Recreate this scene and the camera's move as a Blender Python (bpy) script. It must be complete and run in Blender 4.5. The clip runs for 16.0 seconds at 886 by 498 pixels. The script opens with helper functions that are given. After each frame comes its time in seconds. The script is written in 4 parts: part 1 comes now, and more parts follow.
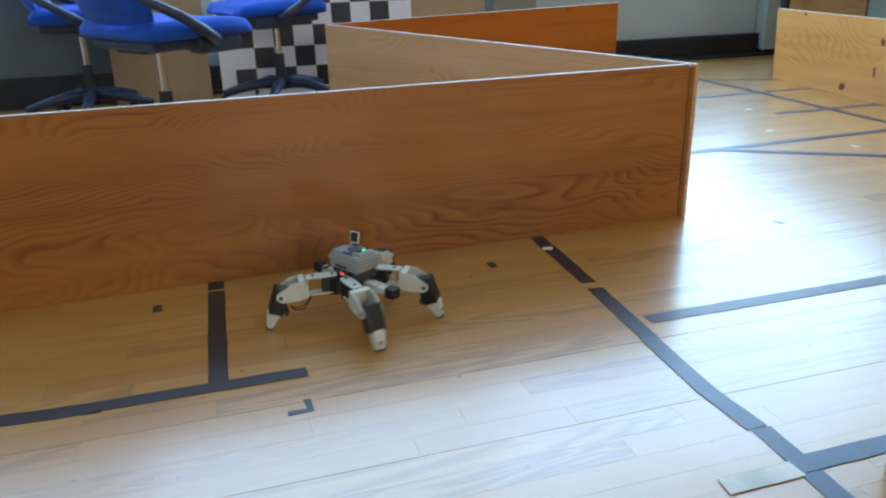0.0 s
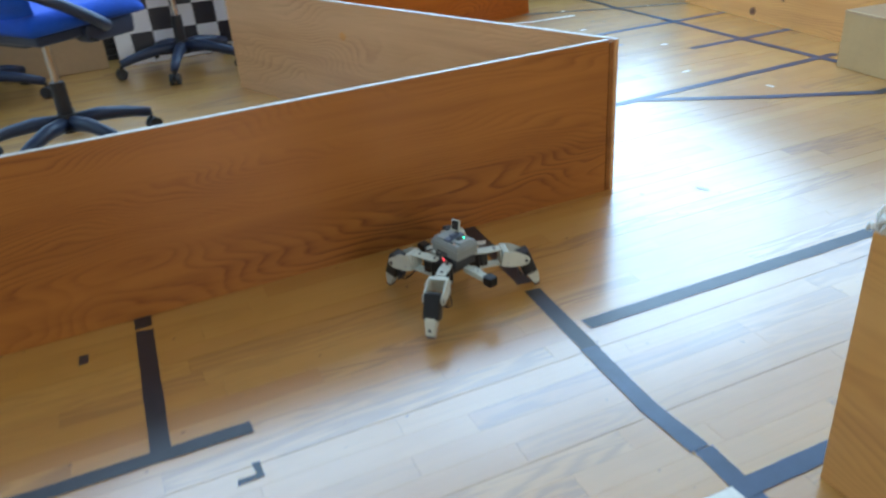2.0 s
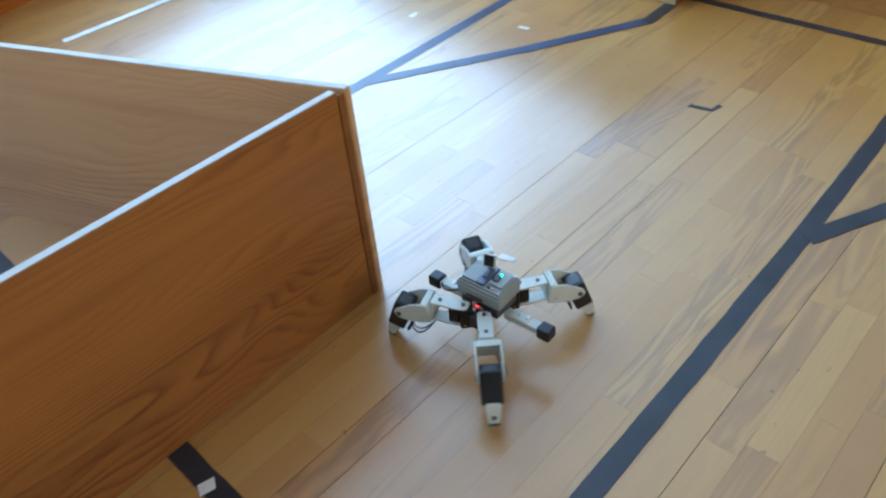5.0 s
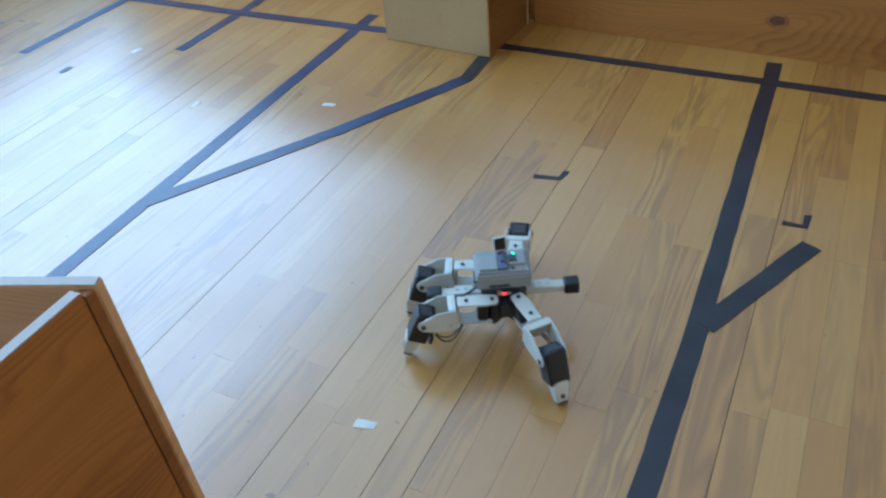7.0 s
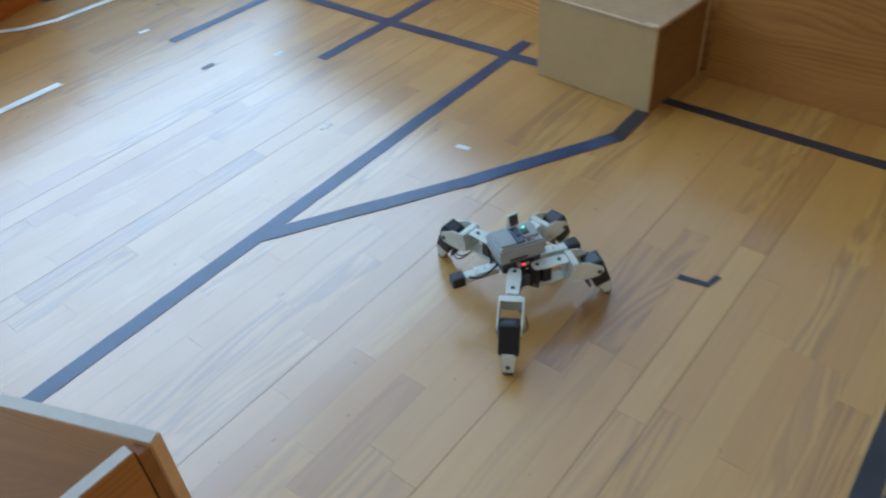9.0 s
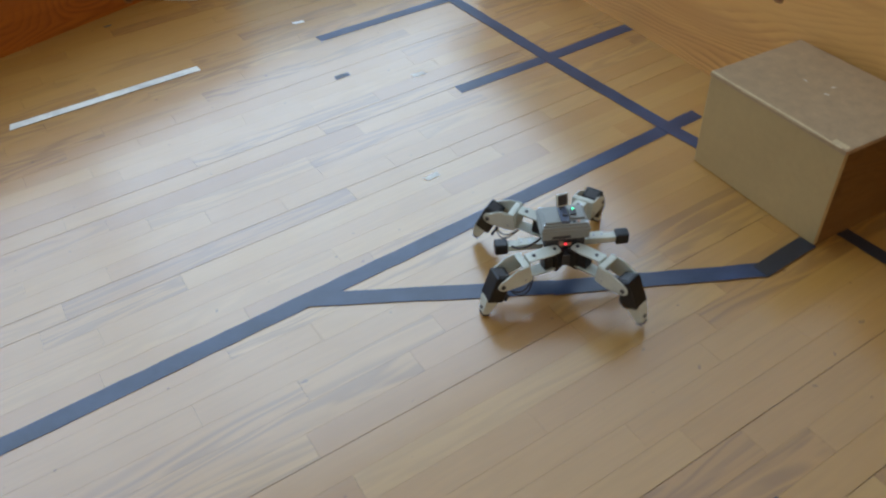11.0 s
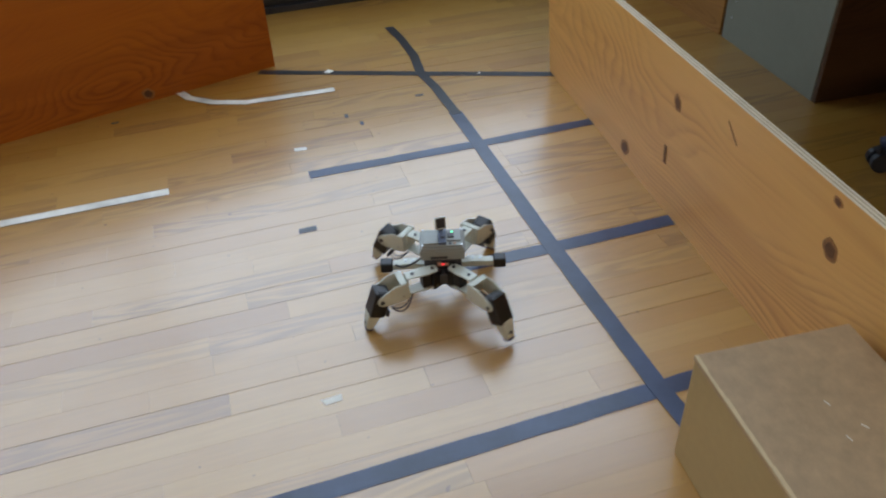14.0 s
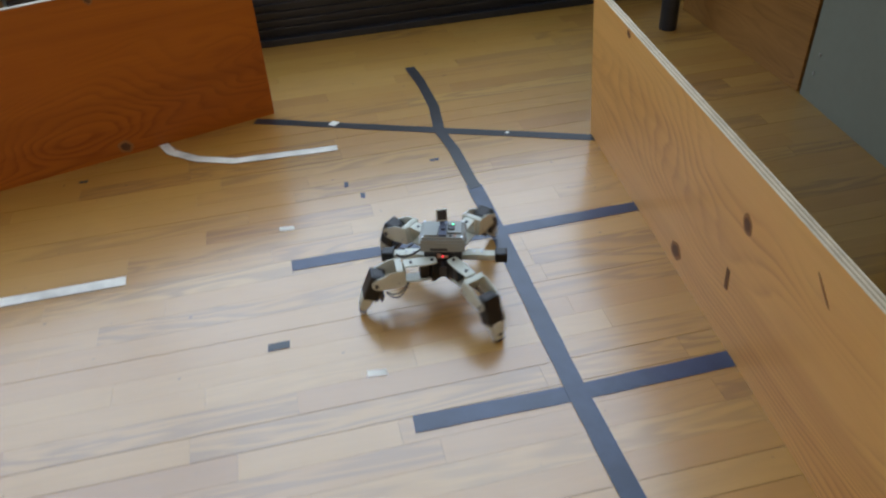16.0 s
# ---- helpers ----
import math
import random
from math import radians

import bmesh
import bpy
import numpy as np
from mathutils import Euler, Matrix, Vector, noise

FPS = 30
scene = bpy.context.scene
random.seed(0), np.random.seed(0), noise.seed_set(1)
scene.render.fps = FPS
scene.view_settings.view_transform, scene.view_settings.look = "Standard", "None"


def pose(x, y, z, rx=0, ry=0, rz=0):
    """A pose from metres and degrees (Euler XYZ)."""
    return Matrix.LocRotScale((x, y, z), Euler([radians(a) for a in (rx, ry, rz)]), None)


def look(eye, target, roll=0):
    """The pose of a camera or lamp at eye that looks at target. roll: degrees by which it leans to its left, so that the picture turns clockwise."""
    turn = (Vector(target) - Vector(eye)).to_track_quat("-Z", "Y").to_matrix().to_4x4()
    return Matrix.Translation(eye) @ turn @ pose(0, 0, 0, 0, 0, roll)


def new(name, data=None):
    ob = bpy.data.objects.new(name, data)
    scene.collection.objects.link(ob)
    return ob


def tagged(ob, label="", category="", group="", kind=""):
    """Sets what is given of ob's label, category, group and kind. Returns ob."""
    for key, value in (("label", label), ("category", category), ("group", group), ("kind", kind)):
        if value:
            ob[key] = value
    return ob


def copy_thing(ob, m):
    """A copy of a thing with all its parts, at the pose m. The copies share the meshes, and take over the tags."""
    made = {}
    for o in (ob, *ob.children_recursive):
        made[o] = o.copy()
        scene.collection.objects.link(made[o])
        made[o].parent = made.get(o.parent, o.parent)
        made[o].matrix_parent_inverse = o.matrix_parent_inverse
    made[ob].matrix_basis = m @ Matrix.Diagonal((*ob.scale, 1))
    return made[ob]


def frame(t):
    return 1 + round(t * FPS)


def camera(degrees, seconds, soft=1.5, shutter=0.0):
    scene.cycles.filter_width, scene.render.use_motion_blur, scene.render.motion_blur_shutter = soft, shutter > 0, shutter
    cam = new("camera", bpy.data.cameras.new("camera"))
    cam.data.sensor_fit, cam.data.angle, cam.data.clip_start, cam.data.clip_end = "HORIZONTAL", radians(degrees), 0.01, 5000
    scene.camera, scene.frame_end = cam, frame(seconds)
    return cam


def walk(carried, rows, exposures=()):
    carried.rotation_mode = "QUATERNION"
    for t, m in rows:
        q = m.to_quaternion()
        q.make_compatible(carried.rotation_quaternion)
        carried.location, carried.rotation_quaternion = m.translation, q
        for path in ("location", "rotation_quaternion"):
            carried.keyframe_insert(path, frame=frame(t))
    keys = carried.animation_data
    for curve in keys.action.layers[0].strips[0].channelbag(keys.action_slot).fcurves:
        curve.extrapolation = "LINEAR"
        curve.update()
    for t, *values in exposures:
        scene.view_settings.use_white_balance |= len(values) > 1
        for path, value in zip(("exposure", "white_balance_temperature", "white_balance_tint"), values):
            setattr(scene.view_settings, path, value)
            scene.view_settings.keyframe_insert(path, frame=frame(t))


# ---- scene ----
K = 0.83                         # metres to one unit of the plan below
cam = camera(59.4, 16.0, soft=2.2, shutter=0.5)
PATH = [
    (0, (0.138, 0.305, 0.92), (0.162, 2.171, 0.202), -1.4),
    (0.5, (0.147, 0.318, 0.918), (0.228, 2.192, 0.225), -1.5),
    (1, (0.148, 0.332, 0.927), (0.245, 2.214, 0.258), -2.9),
    (1.5, (0.144, 0.371, 0.972), (0.278, 2.242, 0.278), -3.2),
    (2, (0.147, 0.468, 1.172), (0.338, 2.223, 0.234), -4.3),
    (2.5, (0.2, 0.712, 1.26), (0.525, 2.439, 0.305), -5.4),
    (3, (0.255, 0.954, 1.309), (0.656, 2.651, 0.33), -8.8),
    (3.5, (0.308, 1.139, 1.304), (0.804, 2.785, 0.281), -7.6),
    (6, (0.704, 1.952, 1.237), (1.563, 3.1, -0.157), -5.9),
    (6.5, (0.783, 2.035, 1.219), (1.756, 3.132, -0.141), -5.9),
    (7, (0.811, 2.051, 1.195), (1.897, 3.16, -0.065), -5.6),
    (7.5, (0.82, 2.079, 1.207), (1.907, 3.18, -0.06), -4.8),
    (8, (0.867, 2.157, 1.228), (1.94, 3.23, -0.074), -4.1),
    (8.5, (0.917, 2.214, 1.249), (1.942, 3.353, -0.037), -3.7),
    (9, (1.038, 2.285, 1.278), (1.858, 3.569, -0.017), -4.5),
    (11.5, (1.654, 2.589, 1.313), (1.913, 4.063, -0.013), -2.4),
    (12, (1.837, 2.628, 1.314), (1.995, 4.176, 0.057), -1.6),
    (12.5, (1.937, 2.723, 1.306), (2.125, 4.294, 0.083), -1.8),
    (13, (2.047, 2.877, 1.299), (2.097, 4.437, 0.048), -2.8),
    (13.5, (2.126, 2.985, 1.334), (2.175, 4.575, 0.122), -2.0),
    (14, (2.18, 3.093, 1.325), (2.171, 4.678, 0.104), -2.9),
    (14.5, (2.254, 3.216, 1.318), (2.141, 4.803, 0.105), -3.0),
    (15, (2.318, 3.34, 1.315), (2.136, 4.923, 0.106), -1.5),
    (15.5, (2.323, 3.463, 1.3), (2.164, 5.046, 0.089), -1.7),
    (16, (2.291, 3.64, 1.319), (2.163, 5.205, 0.081), -3.2),
]
EXPOSURES = [(0, 0.02, 6250, 9), (2.5, 0.17, 6150, 9), (3.5, 0.17, 6100, 10), (6, -0.17, 5550, 12), (9, -0.54, 6200, 14), (11.5, -0.82, 7700, 20), (12.5, -0.84, 8100, 22), (16, -0.76, 7900, 22)]
walk(cam, [(t, look(Vector(eye) * K, Vector(target) * K, roll)) for t, eye, target, roll in PATH], EXPOSURES)

# ---- light, sky, exposure ----
def build_world():
    w = bpy.data.worlds.new("sky")
    w.use_nodes = True
    nt = w.node_tree
    sky = nt.nodes.new("ShaderNodeTexSky")
    sky.sky_type, sky.sun_disc = "NISHITA", False
    sky.sun_elevation, sky.sun_rotation = radians(35), radians(150)
    nt.links.new(sky.outputs[0], nt.nodes["Background"].inputs[0])
    nt.nodes["Background"].inputs[1].default_value = 0.1
    scene.world = w


build_world()
AXIS = 16.0                      # the room's long axis, degrees from x
UX, UY = math.cos(radians(AXIS)), math.sin(radians(AXIS))


def room(u, v, z=0.0):
    """A place from the room's own axes."""
    return Vector((u * UX - v * UY, u * UY + v * UX, z))


def to_room(x, y):
    return x * UX + y * UY, -x * UY + y * UX


WALL_V = to_room(2.05, 6.98)[1]     # inner face of the window wall
U0, U1, V0, TOP = -4.2, 11.0, -4.5, 5.2
WINDOWS = [(-3.9, -0.77), (-0.74, 2.22), (2.25, 7.02), (7.05, 10.8)]
SILL, HEAD = 0.86, 4.9


def window_light(name, u, v, z, wide, high, watts, turn, tint):
    d = bpy.data.lights.new(name, "AREA")
    d.shape, d.size, d.size_y, d.energy, d.color = "RECTANGLE", wide, high, watts, tint
    ob = new(name, d)
    ob.matrix_world = Matrix.Translation(room(u, v, z)) @ pose(0, 0, 0, 90, 0, AXIS + turn)
    return ob


NORTH_SKY = (0.46, 0.72, 1.0)
for (a, b), watts in zip(WINDOWS, (105, 195, 365, 225)):
    window_light("window_light", (a + b) / 2, WALL_V + 0.10, (SILL + HEAD) / 2, b - a - 0.02, HEAD - SILL - 0.1, watts, 180, NORTH_SKY)
# added warm fill from behind the camera, set in a made-up window opening
window_light("back_window_light", 2.2, V0 - 0.1, 1.9, 3.0, 1.5, 104, 0, (1.0, 0.89, 0.72))


# ---- materials ----
def nodes_of(name):
    m = bpy.data.materials.new(name)
    m.use_nodes = True
    nt = m.node_tree
    return m, nt, nt.nodes["Principled BSDF"]


def ramp(nt, fac, stops):
    r = nt.nodes.new("ShaderNodeValToRGB")
    while len(r.color_ramp.elements) < len(stops):
        r.color_ramp.elements.new(0.5)
    for e, (p, c) in zip(r.color_ramp.elements, stops):
        e.position, e.color = p, (*c, 1)
    nt.links.new(fac, r.inputs[0])
    return r.outputs[0]


def mapped(nt, coord, scale, rot=(0, 0, 0), offset=None):
    mp = nt.nodes.new("ShaderNodeMapping")
    mp.inputs["Scale"].default_value = scale
    mp.inputs["Rotation"].default_value = rot
    nt.links.new(coord, mp.inputs["Vector"])
    if offset is not None:
        nt.links.new(offset, mp.inputs["Location"])
    return mp.outputs[0]


def noise_tex(nt, vec, scale, detail=4, rough=0.55, distort=0.0):
    n = nt.nodes.new("ShaderNodeTexNoise")
    n.inputs["Scale"].default_value, n.inputs["Detail"].default_value = scale, detail
    n.inputs["Roughness"].default_value, n.inputs["Distortion"].default_value = rough, distort
    nt.links.new(vec, n.inputs["Vector"])
    return n.outputs[0]


def math_node(nt, op, a, b=None, c=None):
    n = nt.nodes.new("ShaderNodeMath")
    n.operation = op
    for i, v in enumerate((a, b, c)):
        if v is None:
            continue
        if isinstance(v, (int, float)):
            n.inputs[i].default_value = v
        else:
            nt.links.new(v, n.inputs[i])
    return n.outputs[0]


def mix(nt, fac, a, b, kind="MIX"):
    n = nt.nodes.new("ShaderNodeMix")
    n.data_type, n.blend_type = "RGBA", kind
    for i, v in ((0, fac), (6, a), (7, b)):
        if isinstance(v, (int, float)):
            n.inputs[i].default_value = v
        elif isinstance(v, tuple):
            n.inputs[i].default_value = (*v, 1)
        else:
            nt.links.new(v, n.inputs[i])
    return n.outputs[2]


def bump(nt, bsdf, height, strength=0.2, distance=0.002):
    b = nt.nodes.new("ShaderNodeBump")
    b.inputs["Strength"].default_value, b.inputs["Distance"].default_value = strength, distance
    nt.links.new(height, b.inputs["Height"])
    nt.links.new(b.outputs[0], bsdf.inputs["Normal"])


def plain(name, colour, rough=0.5, metal=0.0, vary=0.25, scale=18.0, relief=0.1, coat=0.0):
    """A painted, moulded or cast surface with a little wear."""
    m, nt, b = nodes_of(name)
    co = nt.nodes.new("ShaderNodeTexCoord").outputs["Object"]
    n1 = noise_tex(nt, co, scale, 5)
    n2 = noise_tex(nt, co, scale * 9, 3)
    f = math_node(nt, "ADD", math_node(nt, "MULTIPLY", n1, 0.7), math_node(nt, "MULTIPLY", n2, 0.3))
    lo = tuple(max(0, c * (1 - vary)) for c in colour)
    hi = tuple(min(1, c * (1 + vary)) for c in colour)
    nt.links.new(ramp(nt, f, [(0.3, lo), (0.7, hi)]), b.inputs["Base Color"])
    r = math_node(nt, "MULTIPLY_ADD", n1, 0.25, rough - 0.12)
    nt.links.new(r, b.inputs["Roughness"])
    b.inputs["Metallic"].default_value, b.inputs["Coat Weight"].default_value = metal, coat
    if relief:
        bump(nt, b, n2, relief, 0.001)
    return m


def plank_floor_material():
    m, nt, b = nodes_of("varnished_planks")
    geo = nt.nodes.new("ShaderNodeNewGeometry")
    info = nt.nodes.new("ShaderNodeObjectInfo")
    rnd = math_node(nt, "FRACT", math_node(nt, "ADD", geo.outputs["Random Per Island"], info.outputs["Random"]))
    rnd2 = math_node(nt, "FRACT", math_node(nt, "MULTIPLY", rnd, 17.31))
    off = nt.nodes.new("ShaderNodeCombineXYZ")
    for i, k in enumerate((37.0, 53.0, 11.0)):
        nt.links.new(math_node(nt, "MULTIPLY", rnd, k), off.inputs[i])
    turned = mapped(nt, geo.outputs["Position"], (1, 1, 1), (0, 0, -radians(AXIS)))
    along = mapped(nt, turned, (1.0, 9.0, 1.0), offset=off.outputs[0])
    swirl = noise_tex(nt, along, 1.6, 3, 0.5, 0.6)
    rings = math_node(nt, "SINE", math_node(nt, "MULTIPLY", swirl, 46.0))
    rings = math_node(nt, "MULTIPLY_ADD", rings, 0.5, 0.5)
    fine = noise_tex(nt, mapped(nt, turned, (6, 160, 6), offset=off.outputs[0]), 1.0, 5, 0.6)
    # flat-sawn boards show strong figure, the rest only a faint one
    strong = ramp(nt, rnd2, [(0.58, (0.12, 0.12, 0.12)), (0.88, (1.0, 1.0, 1.0))])
    fig = math_node(nt, "MULTIPLY", rings, strong)
    tone = ramp(nt, rnd, [(0.0, (0.47, 0.208, 0.030)), (0.3, (0.52, 0.252, 0.040)), (0.55, (0.48, 0.216, 0.031)),
                          (0.8, (0.56, 0.288, 0.054)), (0.93, (0.445, 0.195, 0.028)), (1.0, (0.41, 0.172, 0.025))])
    c = mix(nt, math_node(nt, "MULTIPLY", fig, 0.62), tone, (0.21, 0.085, 0.018))
    c = mix(nt, math_node(nt, "MULTIPLY", fine, 0.42), c, (0.30, 0.132, 0.024))
    wear = noise_tex(nt, geo.outputs["Position"], 1.3, 4)
    c = mix(nt, ramp(nt, wear, [(0.45, (0, 0, 0)), (0.75, (0.22, 0.22, 0.22))]), c, (0.62, 0.36, 0.09))
    spots = noise_tex(nt, geo.outputs["Position"], 42, 2, 0.4)
    c = mix(nt, ramp(nt, spots, [(0.74, (0, 0, 0)), (0.77, (0.55, 0.55, 0.55))]), c, (0.12, 0.05, 0.018))
    nt.links.new(c, b.inputs["Base Color"])
    scuff = noise_tex(nt, geo.outputs["Position"], 5.0, 6, 0.65)
    r = ramp(nt, scuff, [(0.3, (0.40, 0.40, 0.40)), (0.7, (0.56, 0.56, 0.56))])
    nt.links.new(r, b.inputs["Roughness"])
    b.inputs["IOR"].default_value = 1.62
    b.inputs["Coat Weight"].default_value = 1.0
    b.inputs["Coat IOR"].default_value = 1.85
    b.inputs["Coat Roughness"].default_value = 0.215
    bump(nt, b, math_node(nt, "ADD", math_node(nt, "MULTIPLY", fine, 0.5), math_node(nt, "MULTIPLY", noise_tex(nt, geo.outputs["Position"], 9, 2), 0.5)), 0.07, 0.002)
    return m


def board_material(name, light, dark, streak, seed, rough=0.42, coat=0.06, lines=52.0, figure=0.8, grain=0.3):
    """Rotary-cut plywood: long cathedral figure along the board's x."""
    m, nt, b = nodes_of(name)
    co = nt.nodes.new("ShaderNodeTexCoord").outputs["Object"]
    mv = mapped(nt, co, (0.62, 1.0, 2.1))
    mv.node.inputs["Location"].default_value = (seed, seed * 0.7, seed * 1.9)
    field = noise_tex(nt, mv, 1.5, 2.6, 0.45, 0.35)
    ripple = noise_tex(nt, mapped(nt, co, (9, 1, 30)), 1.0, 2)
    split = nt.nodes.new("ShaderNodeSeparateXYZ")
    nt.links.new(co, split.inputs[0])
    # growth rings run along the board and bulge round the heart of each flame
    phase = math_node(nt, "MULTIPLY_ADD", split.outputs[2], lines, math_node(nt, "MULTIPLY", field, lines * 0.8))
    phase = math_node(nt, "MULTIPLY_ADD", ripple, 0.5, phase)
    rings = math_node(nt, "FRACT", phase)
    rings = ramp(nt, rings, [(0.0, (0.85, 0.85, 0.85)), (0.12, (0.6, 0.6, 0.6)), (0.42, (0.14, 0.14, 0.14)), (0.8, (0.0, 0.0, 0.0)), (1.0, (0.85, 0.85, 0.85))])
    broad = noise_tex(nt, mapped(nt, co, (0.5, 1, 2.4)), 1.8, 3)
    fine = noise_tex(nt, mapped(nt, co, (7, 40, 190)), 1.0, 5, 0.62)
    c = mix(nt, ramp(nt, broad, [(0.3, (0, 0, 0)), (0.7, (1, 1, 1))]), light, dark)
    bands = noise_tex(nt, mapped(nt, co, (0.6, 1, 16)), 1.0, 3, 0.5)
    c = mix(nt, ramp(nt, bands, [(0.48, (0, 0, 0)), (0.72, (0.45, 0.45, 0.45))]), c, streak)
    amount = math_node(nt, "MULTIPLY", rings, math_node(nt, "MULTIPLY_ADD", noise_tex(nt, mapped(nt, co, (0.9, 1, 3.4), (0, 0, 0)), 1.3, 2), 4.4, -1.6))
    amount.node.use_clamp = True
    # pores break the rings up into short strokes
    pores = ramp(nt, noise_tex(nt, mapped(nt, co, (9, 30, 70)), 1.0, 4, 0.7), [(0.34, (0.45, 0.45, 0.45)), (0.58, (1, 1, 1))])
    c = mix(nt, math_node(nt, "MULTIPLY", math_node(nt, "MULTIPLY", amount, pores), figure), c, streak)
    c = mix(nt, math_node(nt, "MULTIPLY", fine, grain), c, streak)
    nt.links.new(c, b.inputs["Base Color"])
    nt.links.new(math_node(nt, "MULTIPLY_ADD", fine, 0.2, rough - 0.1), b.inputs["Roughness"])
    b.inputs["Coat Weight"].default_value, b.inputs["Coat Roughness"].default_value = coat, 0.3
    b.inputs["Specular IOR Level"].default_value = 0.3
    bump(nt, b, math_node(nt, "ADD", fine, math_node(nt, "MULTIPLY", rings, 0.4)), 0.15, 0.0015)
    return m


def tape_material(name, colour, rough):
    m, nt, b = nodes_of(name)
    pos = nt.nodes.new("ShaderNodeNewGeometry").outputs["Position"]
    crease = noise_tex(nt, pos, 30, 4, 0.6, 0.5)
    dust = noise_tex(nt, pos, 7, 5, 0.6)
    nt.links.new(ramp(nt, dust, [(0.35, tuple(c * 0.75 for c in colour)), (0.75, tuple(c * 1.5 + 0.006 for c in colour))]), b.inputs["Base Color"])
    nt.links.new(math_node(nt, "MULTIPLY_ADD", crease, 0.08, rough - 0.02), b.inputs["Roughness"])
    b.inputs["IOR"].default_value = 1.62
    bump(nt, b, crease, 0.08, 0.002)
    return m


def fabric_material(name, colour):
    m, nt, b = nodes_of(name)
    co = nt.nodes.new("ShaderNodeTexCoord").outputs["Object"]
    weave = noise_tex(nt, co, 420, 2)
    soft = noise_tex(nt, co, 9, 4)
    c = ramp(nt, math_node(nt, "MULTIPLY_ADD", weave, 0.5, math_node(nt, "MULTIPLY", soft, 0.5)), [(0.3, tuple(v * 0.6 for v in colour)), (0.7, tuple(min(1, v * 1.25) for v in colour))])
    nt.links.new(c, b.inputs["Base Color"])
    b.inputs["Roughness"].default_value, b.inputs["Sheen Weight"].default_value = 0.95, 0.06
    bump(nt, b, weave, 0.4, 0.002)
    return m


FLOOR = plank_floor_material()
GAP = plain("floor_joint_dust", (0.045, 0.024, 0.010), 0.8)
BOARD_DARK = board_material("varnished_plywood", (0.45, 0.175, 0.030), (0.36, 0.125, 0.018), (0.16, 0.042, 0.006), 3.1, figure=0.95, lines=58.0, coat=0.4)
BOARD_MID = board_material("varnished_plywood_paler", (0.76, 0.45, 0.215), (0.67, 0.37, 0.155), (0.36, 0.15, 0.05), 8.7, coat=0.6, figure=0.6)
BOARD_ORANGE = board_material("orange_plywood", (0.54, 0.155, 0.014), (0.44, 0.11, 0.009), (0.22, 0.044, 0.004), 14.2, figure=0.6)
BOARD_PALE = board_material("pale_pine_plywood", (0.78, 0.405, 0.125), (0.71, 0.335, 0.085), (0.42, 0.150, 0.032), 21.5, lines=40.0, figure=0.7, grain=0.15, coat=0.3)
BOARD_RED = board_material("orange_plywood_worn", (0.50, 0.22, 0.05), (0.40, 0.16, 0.03), (0.20, 0.07, 0.015), 30.4)
EDGE_WHITE = plain("whitened_board_edge", (0.48, 0.41, 0.33), 0.45, vary=0.15, scale=12)
PLY_LIGHT = plain("ply_veneer_light", (0.72, 0.58, 0.40), 0.65, vary=0.15)
PLY_DARK = plain("ply_veneer_dark", (0.50, 0.37, 0.24), 0.7, vary=0.2)
KNOT_RIM = plain("wood_knot_rim", (0.30, 0.115, 0.030), 0.5, vary=0.35, scale=40)
KNOT = plain("wood_knot", (0.13, 0.048, 0.016), 0.55, vary=0.45, scale=60)
TAPE_BLACK = tape_material("black_cloth_tape", (0.017, 0.019, 0.026), 0.32)
TAPE_NAVY = tape_material("dark_blue_grey_tape", (0.021, 0.040, 0.092), 0.30)
TAPE_WHITE = tape_material("white_masking_tape", (0.74, 0.71, 0.63), 0.55)
MDF_SIDE = plain("raw_mdf_side", (0.46, 0.30, 0.125), 0.6, vary=0.10, scale=7, relief=0.15)
# browner box end, its colour also darkened for the shade on that side
MDF_END_SHADED = board_material("brown_end_with_shade", (0.22, 0.10, 0.024), (0.17, 0.072, 0.015), (0.09, 0.034, 0.007), 52.0)
MDF_TOP = plain("raw_mdf_top", (0.39, 0.245, 0.13), 0.45, vary=0.18, scale=45, relief=0.2)
MDF_EDGE = plain("rubbed_mdf_edge", (0.58, 0.42, 0.24), 0.7, vary=0.15, scale=30)
CARD = plain("cardboard", (0.42, 0.28, 0.15), 0.8, vary=0.12, scale=6)
PAPER_WHITE = plain("printed_paper_white", (0.84, 0.85, 0.86), 0.6, vary=0.05, scale=5)
PRINT_BLACK = plain("printed_black", (0.02, 0.021, 0.03), 0.5, vary=0.2)
WALL_PAINT = plain("pale_green_grey_paint", (0.40, 0.46, 0.45), 0.6, vary=0.06, scale=3)
WALL_WHITE = plain("white_wall_paint", (0.74, 0.72, 0.67), 0.75, vary=0.05, scale=2)
# dark colour for walls out of view, chosen to cut bounced light
WALL_LOW_BOUNCE = plain("brown_grey_to_cut_bounce", (0.30, 0.27, 0.22), 0.7, vary=0.06, scale=2)
CEILING_WHITE = plain("ceiling_paint", (0.86, 0.85, 0.82), 0.85, vary=0.04, scale=2)
# slate grey standing in for the shade on the left wall
WALL_SHADE = plain("slate_grey_wall_shade", (0.085, 0.115, 0.135), 0.5, vary=0.12, scale=4)
CONVECTOR = plain("black_enamel", (0.012, 0.014, 0.020), 0.4, vary=0.3)
GREY_PANEL = plain("grey_green_laminate", (0.23, 0.245, 0.195), 0.55, vary=0.08, scale=4)
CABINET_WOOD = board_material("cabinet_veneer", (0.34, 0.13, 0.03), (0.26, 0.09, 0.018), (0.11, 0.04, 0.01), 40.2)
CUPBOARD_WOOD = board_material("brown_cupboard_veneer", (0.46, 0.22, 0.065), (0.38, 0.17, 0.045), (0.18, 0.07, 0.018), 61.3)
